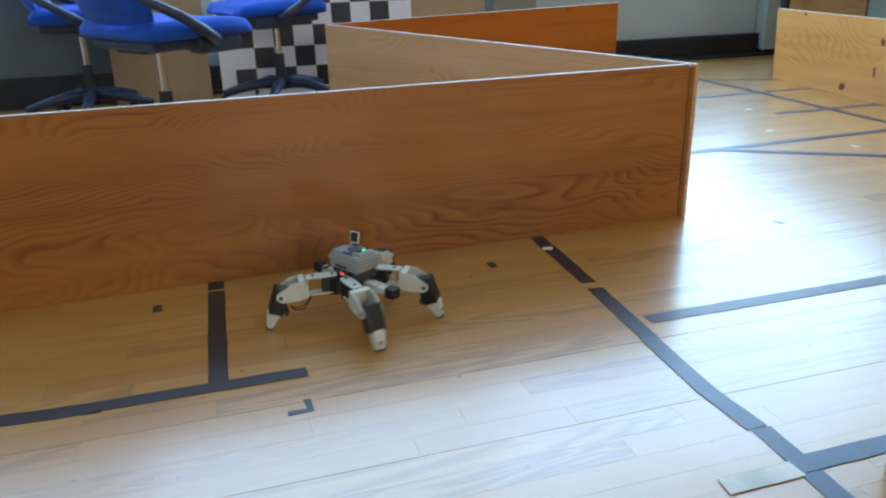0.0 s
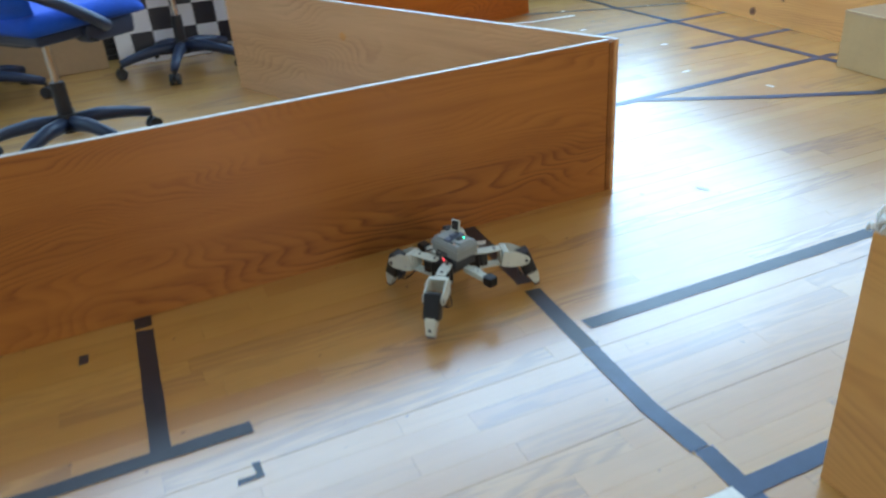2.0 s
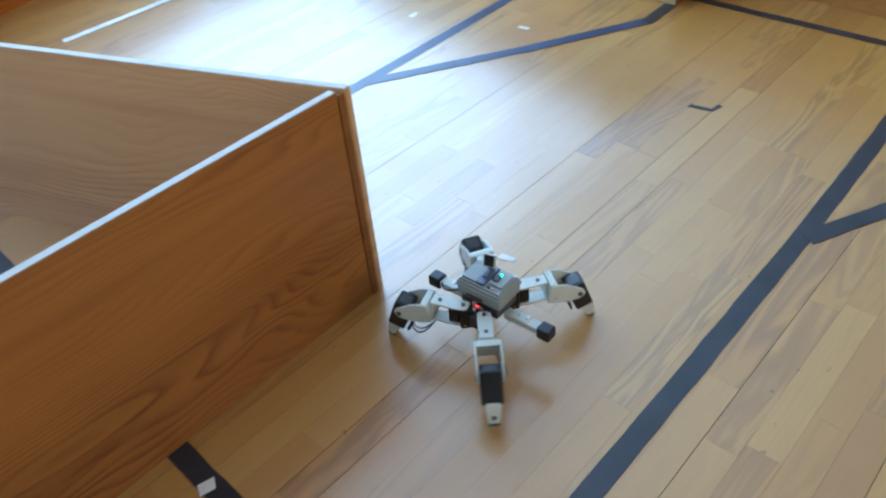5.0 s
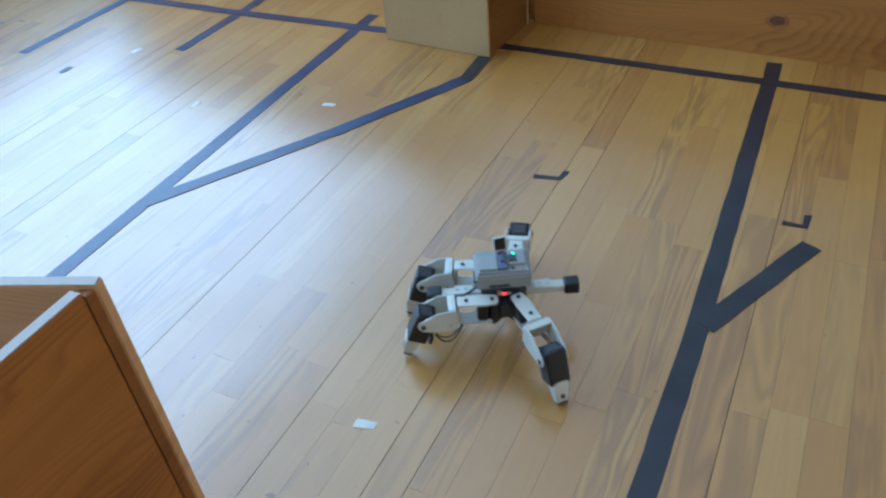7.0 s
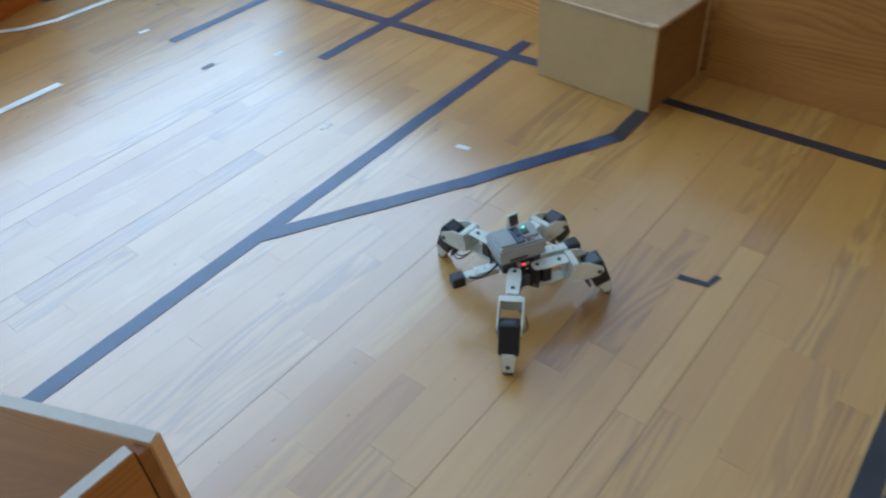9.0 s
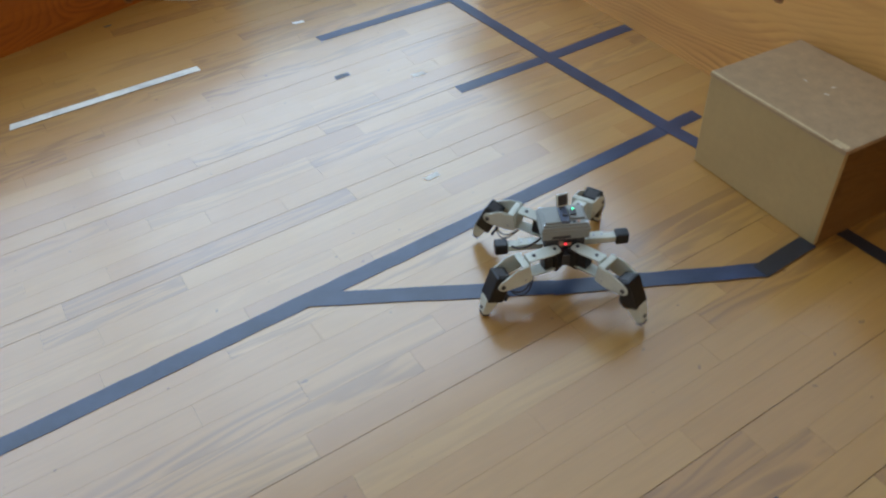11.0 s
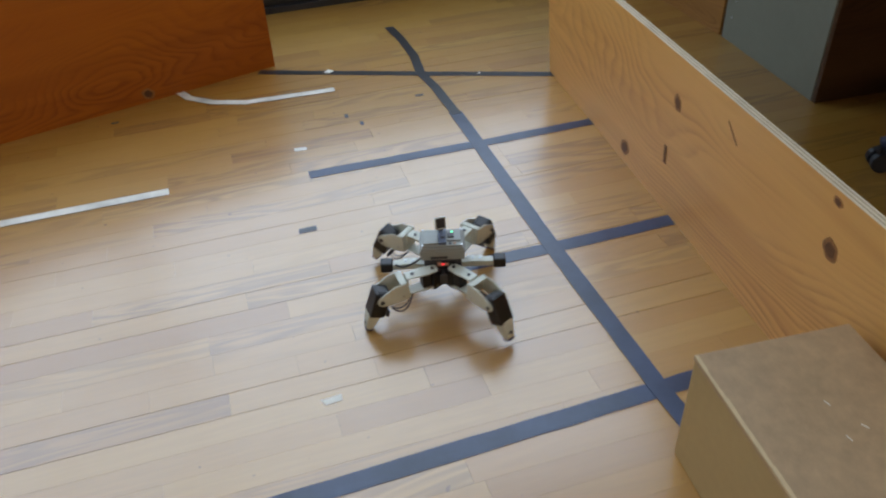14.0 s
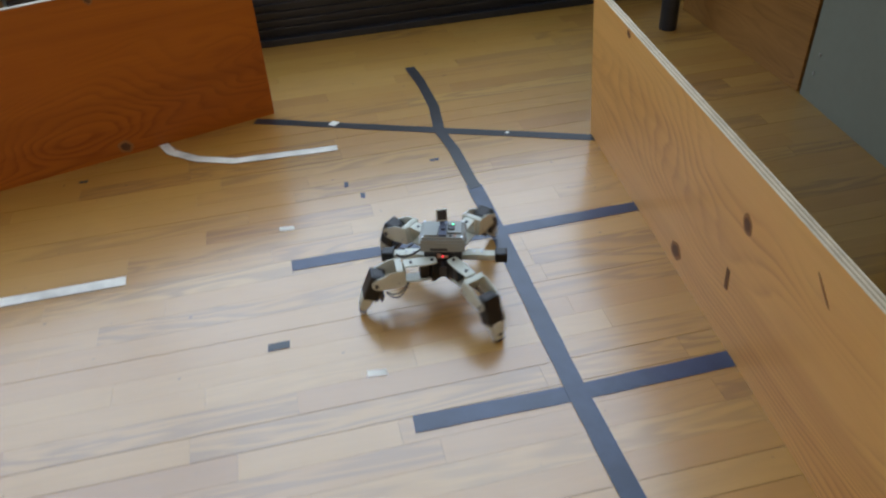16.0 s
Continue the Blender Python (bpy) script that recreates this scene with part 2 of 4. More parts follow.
# dark veneer, used as well for the added shade blocks
DARK_WOOD_AND_SHADE = board_material("dark_veneer_and_shade_blocks", (0.11, 0.05, 0.02), (0.08, 0.032, 0.012), (0.04, 0.015, 0.006), 46.0)
BLUE_FABRIC = fabric_material("royal_blue_upholstery", (0.006, 0.072, 0.48))
BLUE_SHELL = plain("blue_grey_moulded_plastic", (0.022, 0.034, 0.075), 0.42, vary=0.2)
CHAIR_BLACK = plain("black_moulded_plastic", (0.016, 0.018, 0.024), 0.45, vary=0.3)
CHROME = plain("chromed_tube", (0.62, 0.63, 0.65), 0.22, metal=1.0, vary=0.08, relief=0)
BRACKET = plain("cream_plastic", (0.60, 0.62, 0.545), 0.48, vary=0.10, scale=30)
SERVO = plain("black_servo_plastic", (0.007, 0.007, 0.009), 0.42, vary=0.35, scale=40)
CONTROLLER = plain("light_grey_plastic", (0.29, 0.305, 0.285), 0.42, vary=0.08, scale=30)
DARK_GREY = plain("dark_grey_plastic", (0.05, 0.05, 0.055), 0.45, vary=0.2)
BLUE_GREY = plain("blue_grey_connector", (0.12, 0.15, 0.22), 0.4, vary=0.2)
CABLE = plain("cable_sheath", (0.02, 0.012, 0.010), 0.5, vary=0.2)
SCREW = plain("steel_screw", (0.45, 0.45, 0.46), 0.3, metal=1.0, vary=0.1, relief=0)
LABEL_RED = plain("pinkish_label", (0.52, 0.30, 0.22), 0.6, vary=0.1)


def glow(name, colour, power):
    m, nt, b = nodes_of(name)
    b.inputs["Base Color"].default_value = (*colour, 1)
    b.inputs["Emission Color"].default_value = (*colour, 1)
    b.inputs["Emission Strength"].default_value = power
    return m


LED_RED = glow("red_diode", (1.0, 0.03, 0.06), 3.5)
LED_GREEN = glow("green_diode", (0.02, 1.0, 0.45), 4)


# ---- mesh helpers ----
def mesh_of(name, bm, material, smooth=False):
    me = bpy.data.meshes.new(name)
    bmesh.ops.recalc_face_normals(bm, faces=bm.faces)
    if smooth:
        for f in bm.faces:
            f.smooth = True
    bm.to_mesh(me)
    bm.free()
    me.materials.append(material)
    return me


def part(name, bm, material, parent=None, label="", smooth=False):
    ob = new(name, mesh_of(name, bm, material, smooth))
    if parent is not None:
        ob.parent = parent
    return tagged(ob, label)


def thing(name, m, label, category, group="", kind=""):
    ob = new(name)
    ob.matrix_world = m
    return tagged(ob, label, category, group, kind)


def box(bm, lo, hi, bevel=0.0, m=None, segs=2):
    ret = bmesh.ops.create_cube(bm, size=1.0)
    vs = ret["verts"]
    for v in vs:
        v.co = Vector([lo[i] + (v.co[i] + 0.5) * (hi[i] - lo[i]) for i in range(3)])
    if bevel:
        es = list({e for v in vs for e in v.link_edges})
        out = bmesh.ops.bevel(bm, geom=es, offset=bevel, segments=segs, affect="EDGES", profile=0.6)
        vs = list({v for f in out["faces"] for v in f.verts} | {v for v in vs if v.is_valid})
    if m is not None:
        bmesh.ops.transform(bm, matrix=m, verts=vs)
    return vs


def cyl(bm, r1, r2, a, b, n=20):
    a, b = Vector(a), Vector(b)
    d = b - a
    m = Matrix.Translation((a + b) / 2) @ d.to_track_quat("Z", "Y").to_matrix().to_4x4()
    return bmesh.ops.create_cone(bm, cap_ends=True, segments=n, radius1=r1, radius2=r2, depth=d.length, matrix=m)["verts"]


def outline(bm, pts, depth, axis="y", bevel=0.0):
    """A flat outline of (a, b) points, given thickness along an axis through its middle."""
    def at(p, d):
        return {"y": (p[0], d, p[1]), "z": (p[0], p[1], d), "x": (d, p[0], p[1])}[axis]
    lo = [bm.verts.new(at(p, -depth / 2)) for p in pts]
    hi = [bm.verts.new(at(p, depth / 2)) for p in pts]
    fs = [bm.faces.new(lo), bm.faces.new(hi[::-1])]
    n = len(pts)
    for i in range(n):
        fs.append(bm.faces.new((lo[i], hi[i], hi[(i + 1) % n], lo[(i + 1) % n])))
    if bevel:
        bmesh.ops.bevel(bm, geom=list({e for f in fs for e in f.edges}), offset=bevel, segments=2, affect="EDGES")
    return lo + hi


def tube(bm, pts, r, n=8):
    pts = [Vector(p) for p in pts]
    rings = []
    for i, p in enumerate(pts):
        d = (pts[min(i + 1, len(pts) - 1)] - pts[max(i - 1, 0)]).normalized()
        q = d.to_track_quat("Z", "Y").to_matrix()
        rad = r[i] if isinstance(r, (list, tuple)) else r
        rings.append([bm.verts.new(p + q @ Vector((rad * math.cos(k * math.tau / n), rad * math.sin(k * math.tau / n), 0))) for k in range(n)])
    for a, b in zip(rings, rings[1:]):
        for k in range(n):
            bm.faces.new((a[k], a[(k + 1) % n], b[(k + 1) % n], b[k]))
    bm.faces.new(rings[0][::-1])
    bm.faces.new(rings[-1])


def arc(p, q, bow, n=8):
    p, q, bow = Vector(p), Vector(q), Vector(bow)
    return [p.lerp(q, i / n) + bow * (4 * (i / n) * (1 - i / n)) for i in range(n + 1)]


# ---- the room ----
ROOM_M = pose(0, 0, 0, 0, 0, AXIS)


def structure(name, boxes, material, label, category, bevel=0.0):
    bm = bmesh.new()
    for lo, hi in boxes:
        box(bm, lo, hi, bevel)
    ob = part(name, bm, material)
    ob.matrix_world = ROOM_M
    return tagged(ob, label, category, kind="structure")


def build_room():
    T = 0.25
    v = WALL_V
    walls = [((U0 - T, v, 0), (U1 + T, v + T, SILL)), ((U0 - T, v, HEAD), (U1 + T, v + T, TOP))]
    edges = [U0 - T] + [e for w in WINDOWS for e in w] + [U1 + T]
    for a, b in zip(edges[::2], edges[1::2]):
        walls.append(((a, v, SILL), (b, v + T, HEAD)))
    structure("wall_north", walls, WALL_PAINT, "pale grey-green painted wall below the windows", "wall")
    structure("wall_west", [((U0 - T, V0 - T, 0), (U0, v, TOP))], WALL_WHITE, "plain white painted side wall", "wall")
    # east and back walls are unseen, kept dark so less light comes back
    structure("wall_east", [((U1, V0 - T, 0), (U1 + T, v, TOP))], WALL_LOW_BOUNCE, "unseen side wall, grey-brown to cut bounced light", "wall")
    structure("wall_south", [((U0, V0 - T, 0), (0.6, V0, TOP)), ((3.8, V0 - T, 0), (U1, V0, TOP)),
                             ((0.6, V0 - T, 0), (3.8, V0, 1.05)), ((0.6, V0 - T, 2.75), (3.8, V0, TOP))], WALL_LOW_BOUNCE, "plain dull grey-brown back wall with one wide window", "wall")
    structure("ceiling", [((U0 - T, V0 - T, TOP), (U1 + T, v + T, TOP + 0.1))], CEILING_WHITE, "plain white ceiling", "ceiling")
    for i, (a, b) in enumerate(WINDOWS):
        fr = [((a, v + 0.14, SILL), (b, v + 0.2, SILL + 0.05)), ((a, v + 0.14, HEAD - 0.05), (b, v + 0.2, HEAD)),
              ((a, v + 0.14, SILL + 0.05), (a + 0.05, v + 0.2, HEAD - 0.05)), ((b - 0.05, v + 0.14, SILL + 0.05), (b, v + 0.2, HEAD - 0.05))]
        structure("window_%d" % (i + 1), fr, EDGE_WHITE, "white painted window frame in the wall", "window", 0.004)


def build_convector():
    """Long black finned heater at the foot of the window wall."""
    a, b = U0 + 0.05, to_room(2.98, 7.25)[0]
    base = thing("convector", ROOM_M, "long black ribbed convector heater along the wall base", "heater")
    bm = bmesh.new()
    box(bm, (a, WALL_V - 0.075, 0.02), (b, WALL_V - 0.004, 0.19), 0.006)
    part("casing", bm, CONVECTOR, base)
    for k in range(4):
        bm = bmesh.new()
        z = 0.055 + k * 0.034
        box(bm, (a + 0.01, WALL_V - 0.088, z), (b - 0.01, WALL_V - 0.074, z + 0.014), 0.003)
        part("rib", bm, CONVECTOR, base)
    bm = bmesh.new()
    box(bm, (a, WALL_V - 0.11, 0), (b + 0.6, WALL_V - 0.076, 0.03), 0.003)
    part("kick_strip", bm, CHAIR_BLACK, base)
    cover = thing("wall_cover_panel", ROOM_M, "pale grey painted cover panel beside the heater", "panel")
    bm = bmesh.new()
    box(bm, (b + 0.012, WALL_V - 0.13, 0.055), (b + 1.1, WALL_V - 0.004, 0.93), 0.006)
    part("cover", bm, WALL_PAINT, cover)
    bm = bmesh.new()
    box(bm, (b + 0.03, WALL_V - 0.10, 0.0), (b + 1.08, WALL_V - 0.01, 0.055))
    part("plinth", bm, CHAIR_BLACK, cover)


# ---- floor of narrow planks ----
PLANK_W = 0.0685
LENGTHS = (0.34, 0.48, 0.62, 0.78, 0.95)
NEAR = (0.2, 4.3, 2.0, 5.0)      # stretch of the plan along the robot's track


def build_floor():
    rng = random.Random(5)
    floor = structure("floor", [((U0 - 0.2, V0 - 0.2, -0.06), (U1 + 0.2, WALL_V + 0.2, -0.0016))], GAP, "varnished honey-coloured narrow hardwood plank floor, scuffed", "floor")
    shared = {}
    rest_v, rest_f = [], []
    g = 0.0002
    count = 0
    v = V0
    while v < WALL_V:
        u = U0 - rng.random() * 0.9
        while u < U1:
            n = rng.choice(LENGTHS)
            lo, hi = max(u, U0), min(u + n, U1)
            if hi - lo < 0.02:
                u += n
                continue
            mu, mv = u + n / 2, v + PLANK_W / 2
            dz = rng.uniform(-0.0001, 0.0001)
            if NEAR[0] < mu < NEAR[1] and NEAR[2] < mv < NEAR[3] and count < 300 and rng.random() < 0.62:
                if n not in shared:
                    bm = bmesh.new()
                    box(bm, (-n / 2 + g, -PLANK_W / 2 + g, -0.005), (n / 2 - g, PLANK_W / 2 - g, 0))
                    shared[n] = mesh_of("plank", bm, FLOOR)
                ob = new("plank", shared[n])
                ob.parent = floor
                ob.location = (mu, mv, dz)
                count += 1
            else:
                k = len(rest_v)
                a, b, c, d = lo + g, hi - g, v + g, min(v + PLANK_W, WALL_V) - g
                rest_v += [(a, c, dz), (b, c, dz), (b, d, dz), (a, d, dz), (a, c, -0.005), (b, c, -0.005), (b, d, -0.005), (a, d, -0.005)]
                rest_f += [(k, k + 1, k + 2, k + 3), (k, k + 4, k + 5, k + 1), (k + 1, k + 5, k + 6, k + 2), (k + 2, k + 6, k + 7, k + 3), (k + 3, k + 7, k + 4, k)]
            u += n
        v += PLANK_W + (0.0011 if rng.random() < 0.2 else 0.0)      # some joints stand open
    me = bpy.data.meshes.new("planks")
    me.from_pydata(rest_v, [], rest_f)
    me.materials.append(FLOOR)
    ob = new("planks", me)
    ob.parent = floor
    tagged(ob, kind="stuff")


# ---- tape on the floor ----
def ribbon(pts, width, material, label, z=0.0006, ragged=0.0012, seed=0, group="tape lines on the floor", name="floor_tape", step=0.05):
    """A strip of tape through (x, y) points, with slightly uneven edges."""
    rng = random.Random(seed)
    path = []
    for (x0, y0), (x1, y1) in zip(pts, pts[1:]):
        n = max(1, int(math.hypot(x1 - x0, y1 - y0) / step))
        path += [Vector((x0 + (x1 - x0) * i / n, y0 + (y1 - y0) * i / n)) for i in range(n)]
    path.append(Vector(pts[-1]))
    top, low = [], []
    bm = bmesh.new()
    for i, p in enumerate(path):
        d = (path[min(i + 1, len(path) - 1)] - path[max(i - 1, 0)]).normalized()
        nrm = Vector((-d.y, d.x))
        row = []
        for s in (1, -1):
            q = p + nrm * s * (width / 2 + rng.uniform(-ragged, ragged)) + d * (rng.uniform(-0.004, 0.004) if i in (0, len(path) - 1) else 0)
            row.append((q.x, q.y))
        top.append([bm.verts.new((x, y, z + 0.0007)) for x, y in row])
        low.append([bm.verts.new((x, y, z)) for x, y in row])
    for i in range(len(path) - 1):
        a, b, c, d = top[i], top[i + 1], low[i], low[i + 1]
        bm.faces.new((a[0], a[1], b[1], b[0]))
        bm.faces.new((a[0], b[0], d[0], c[0]))
        bm.faces.new((a[1], c[1], d[1], b[1]))
        bm.faces.new((c[0], d[0], d[1], c[1]))
    for k in (0, -1):
        bm.faces.new((top[k][0], low[k][0], low[k][1], top[k][1]))
    return tagged(part(name, bm, material), label, "tape", group)


W = 0.047


def build_tapes():
    blk, navy = "matt black cloth tape stuck on the plank floor", "dark blue-grey cloth tape stuck on the plank floor"
    k = 0
    for pts, w, mat, lab, z in [
        ([(-0.527, 2.495), (-0.507, 2.418)], W, TAPE_BLACK, blk, 0.0006),
        ([(-0.503, 2.402), (-0.36, 1.85)], W, TAPE_BLACK, blk, 0.0006),
        ([(-1.5, 1.56), (-0.80, 1.745), (-0.60, 1.79)], W, TAPE_BLACK, blk, 0.0006),
        ([(-0.63, 1.785), (-0.17, 1.915)], W * 0.9, TAPE_BLACK, blk, 0.0014),
        ([(0.485, 2.80), (0.59, 2.385)], W, TAPE_BLACK, blk, 0.0006),
        ([(0.60, 2.345), (0.675, 2.02)], W, TAPE_BLACK, blk, 0.0006),
        ([(0.67, 2.03), (0.73, 1.78), (0.785, 1.63)], W, TAPE_NAVY, navy, 0.0014),
        ([(0.79, 1.635), (0.84, 1.43), (0.92, 1.15)], W, TAPE_NAVY, navy, 0.0006),
        ([(0.695, 2.135), (1.44, 2.345), (1.98, 2.50), (3.19, 2.875)], W, TAPE_BLACK, blk, 0.0006),
        ([(1.98, 2.487), (2.365, 2.42)], W, TAPE_BLACK, blk, 0.0014),
        ([(0.80, 1.505), (1.25, 1.635)], W, TAPE_NAVY, navy, 0.0014),
        ([(2.81, 3.70), (3.06, 2.815), (3.30, 1.95)], W * 0.85, TAPE_BLACK, blk, 0.0014),
        ([(2.70, 4.10), (2.643, 4.263), (2.475, 4.796), (2.30, 5.40), (2.235, 5.62)], W, TAPE_NAVY, navy, 0.0014),
        ([(2.24, 5.60), (2.165, 5.83), (2.11, 5.96), (2.085, 6.12), (2.02, 6.33), (1.97, 6.45)], W * 0.8, TAPE_BLACK, blk, 0.0022),
        ([(-0.2, 3.374), (0.97, 3.741), (2.65, 4.267), (2.76, 4.302)], W, TAPE_NAVY, navy, 0.0006),
        ([(1.49, 3.905), (2.06, 3.75)], W, TAPE_NAVY, navy, 0.0014),
        ([(2.055, 3.748), (2.56, 3.637)], W, TAPE_NAVY, navy, 0.0022),
        ([(2.54, 3.635), (2.71, 3.69)], W, TAPE_BLACK, blk, 0.003),
        ([(2.12, 4.703), (2.475, 4.796), (2.85, 4.905)], W, TAPE_NAVY, navy, 0.0006),
        ([(1.746, 5.236), (2.294, 5.382), (2.72, 5.506)], W * 0.92, TAPE_NAVY, navy, 0.0006),
        ([(1.454, 6.042), (2.113, 5.957), (2.642, 5.893)], W * 0.8, TAPE_BLACK, blk, 0.0006),
        ([(0.151, 4.136), (0.298, 3.529)], W, TAPE_BLACK, blk, 0.0006),
    ]:
        k += 1
        ribbon(pts, w, mat, lab, z, 0.0012, k)
    white = "strip of worn white tape stuck on the plank floor"
    for pts, w in [([(0.70, 5.00), (1.31, 5.175)], 0.036), ([(1.16, 5.90), (1.22, 5.835), (1.32, 5.79), (1.45, 5.775), (1.78, 5.85)], 0.032),
                   ([(0.65, 1.452), (0.805, 1.497)], 0.045), ([(0.45, 4.90), (0.63, 4.955)], 0.03)]:
        k += 1
        ribbon(pts, w, TAPE_WHITE, white, 0.0022, 0.001, k, "white tape strips")
    bit_w = "small piece of white tape on the plank floor"
    for x, y, a in [(1.353, 2.865, -62), (2.167, 3.893, -66), (2.025, 4.85, 8), (1.70, 5.405, 8), (0.05, 5.1, 20), (1.908, 4.275, 20)]:
        k += 1
        c, s = 0.021 * math.cos(radians(a)), 0.021 * math.sin(radians(a))
        ribbon([(x - c, y - s), (x + c, y + s)], 0.019, TAPE_WHITE, bit_w, 0.0006, 0.001, k, "small white tape marks", "tape_mark")
    for x, y, a in [(0.51, 2.665, 0), (1.74, 6.01, 60), (2.34, 5.93, 60)]:
        k += 1
        n = 0.016 if x < 2 else 0.006
        c, s = n * math.cos(radians(a)), n * math.sin(radians(a))
        ribbon([(x - c, y - s), (x + c, y + s)], 1.6 * n, TAPE_WHITE, "small white label stuck on black tape", 0.0032, 0.001, k, "small white tape marks", "tape_mark")
    bit_b = "small black tape piece, also used for dark floor marks"
    # the last two stand in for a brown spot and a grey smudge
    for x, y, a in [(0.32, 2.54, 105), (-0.64, 2.293, 105), (1.78, 4.935, 16), (1.84, 5.63, 100), (1.90, 5.57, 100), (0.987, 5.661, 20), (2.107, 5.770, 16)]:
        k += 1
        n = 0.022 if y < 4 else 0.014
        if y > 4.5 and y < 5:
            n = 0.026
        c, s = n * math.cos(radians(a)), n * math.sin(radians(a))
        ribbon([(x - c, y - s), (x + c, y + s)], 0.024 if y < 5 else 0.014, TAPE_BLACK, bit_b, 0.0006, 0.001, k, "small black tape marks", "tape_mark")
    for pts in ([(-0.185, 1.738), (-0.137, 1.752), (-0.152, 1.795)], [(2.222, 3.112), (2.252, 3.050), (2.295, 3.054)], [(2.408, 2.508), (2.424, 2.460), (2.472, 2.472)]):
        k += 1
        ribbon(pts, 0.019, TAPE_BLACK, "small black tape corner mark on the plank floor", 0.0006, 0.0008, k, "tape corner marks", "corner_mark", 0.2)


# ---- plywood barriers ----
def board(name, a, b, height, mats, label, edge="white", thick=0.018, knots=(), lean=0.0, slots=(), patches=(), gouges=()):
    """An upright board from a to b on the plan; its face towards its own -y is the one seen first."""
    a, b = Vector(a), Vector(b)
    d = b - a
    n = d.length
    m = Matrix.Translation((a.x, a.y, 0)) @ pose(0, 0, 0, lean, 0, math.degrees(math.atan2(d.y, d.x)))
    base = thing(name, m, label, "board", "plywood barrier boards")
    bm = bmesh.new()
    box(bm, (0, -thick / 2, 0), (n, thick / 2, height - 0.002), 0.0012)
    part("panel", bm, mats, base)
    if edge == "white":
        bm = bmesh.new()
        box(bm, (0.002, -thick / 2 + 0.0005, height - 0.0018), (n - 0.002, thick / 2 - 0.0005, height), 0.0004)
        part("top_edge", bm, EDGE_WHITE, base, "pale worn top edge")
    else:
        for k in range(5):
            w = thick / 5
            bm = bmesh.new()
            box(bm, (0.002, -thick / 2 + k * w + 0.0002, height - 0.0018), (n - 0.002, -thick / 2 + (k + 1) * w - 0.0002, height + (0.0003 if k % 2 == 0 else -0.0004)))
            part("ply_layer", bm, PLY_LIGHT if k % 2 == 0 else PLY_DARK, base)
    for x, z, rx, rz in knots:
        ring = None
        for grow, lift, mat in ((1.12, 0.0006, KNOT_RIM), (0.74, 0.0011, KNOT)):
            bm = bmesh.new()
            vs = cyl(bm, 1, 0.94, (0, 0, 0), (0, -lift, 0), 20)
            for v in vs:
                ang = math.atan2(v.co.z, v.co.x)
                wob = grow * (1 + 0.10 * math.sin(2 * ang + 9 * x) + 0.06 * math.sin(5 * ang + 31 * z))
                v.co = Vector((x + v.co.x * rx * wob, -thick / 2 + v.co.y, z + v.co.z * rz * wob))
            ring = part("knot" if ring is None else "knot_core", bm, mat, ring or base, "brown oval wood knot" if ring is None else "dark centre of the knot")
    for x, z, rx, rz in patches:
        bm = bmesh.new()
        vs = cyl(bm, 1, 0.9, (0, 0, 0), (0, -0.0006, 0), 14)
        for v in vs:
            v.co = Vector((x + v.co.x * rx, -thick / 2 + v.co.y, z + v.co.z * rz))
        part("repair_patch", bm, BOARD_PALE, base, "pale oval repair patch")
    for x, z, w, h, tilt in gouges:
        bm = bmesh.new()
        cyl(bm, 1, 0.9, (0, 0, 0), (0, -0.0007, 0), 14)
        bmesh.ops.transform(bm, matrix=Matrix.Translation((x, -thick / 2, z)) @ pose(0, 0, 0, 0, tilt, 0) @ Matrix.Diagonal((w / 2, 1, h / 2, 1)), verts=bm.verts)
        part("gouge", bm, KNOT_RIM, base, "brown scratch in the wood")
    for x, z, w, h, tilt in slots:
        bm = bmesh.new()
        box(bm, (-w / 2, -thick / 2 - 0.0012, -h / 2), (w / 2, -thick / 2 + 0.001, h / 2), 0.0004, Matrix.Translation((x, 0, z)) @ pose(0, 0, 0, 0, tilt, 0))
        part("dark_mark", bm, KNOT, base, "dark scratch in the wood")
    return base


H = 0.543


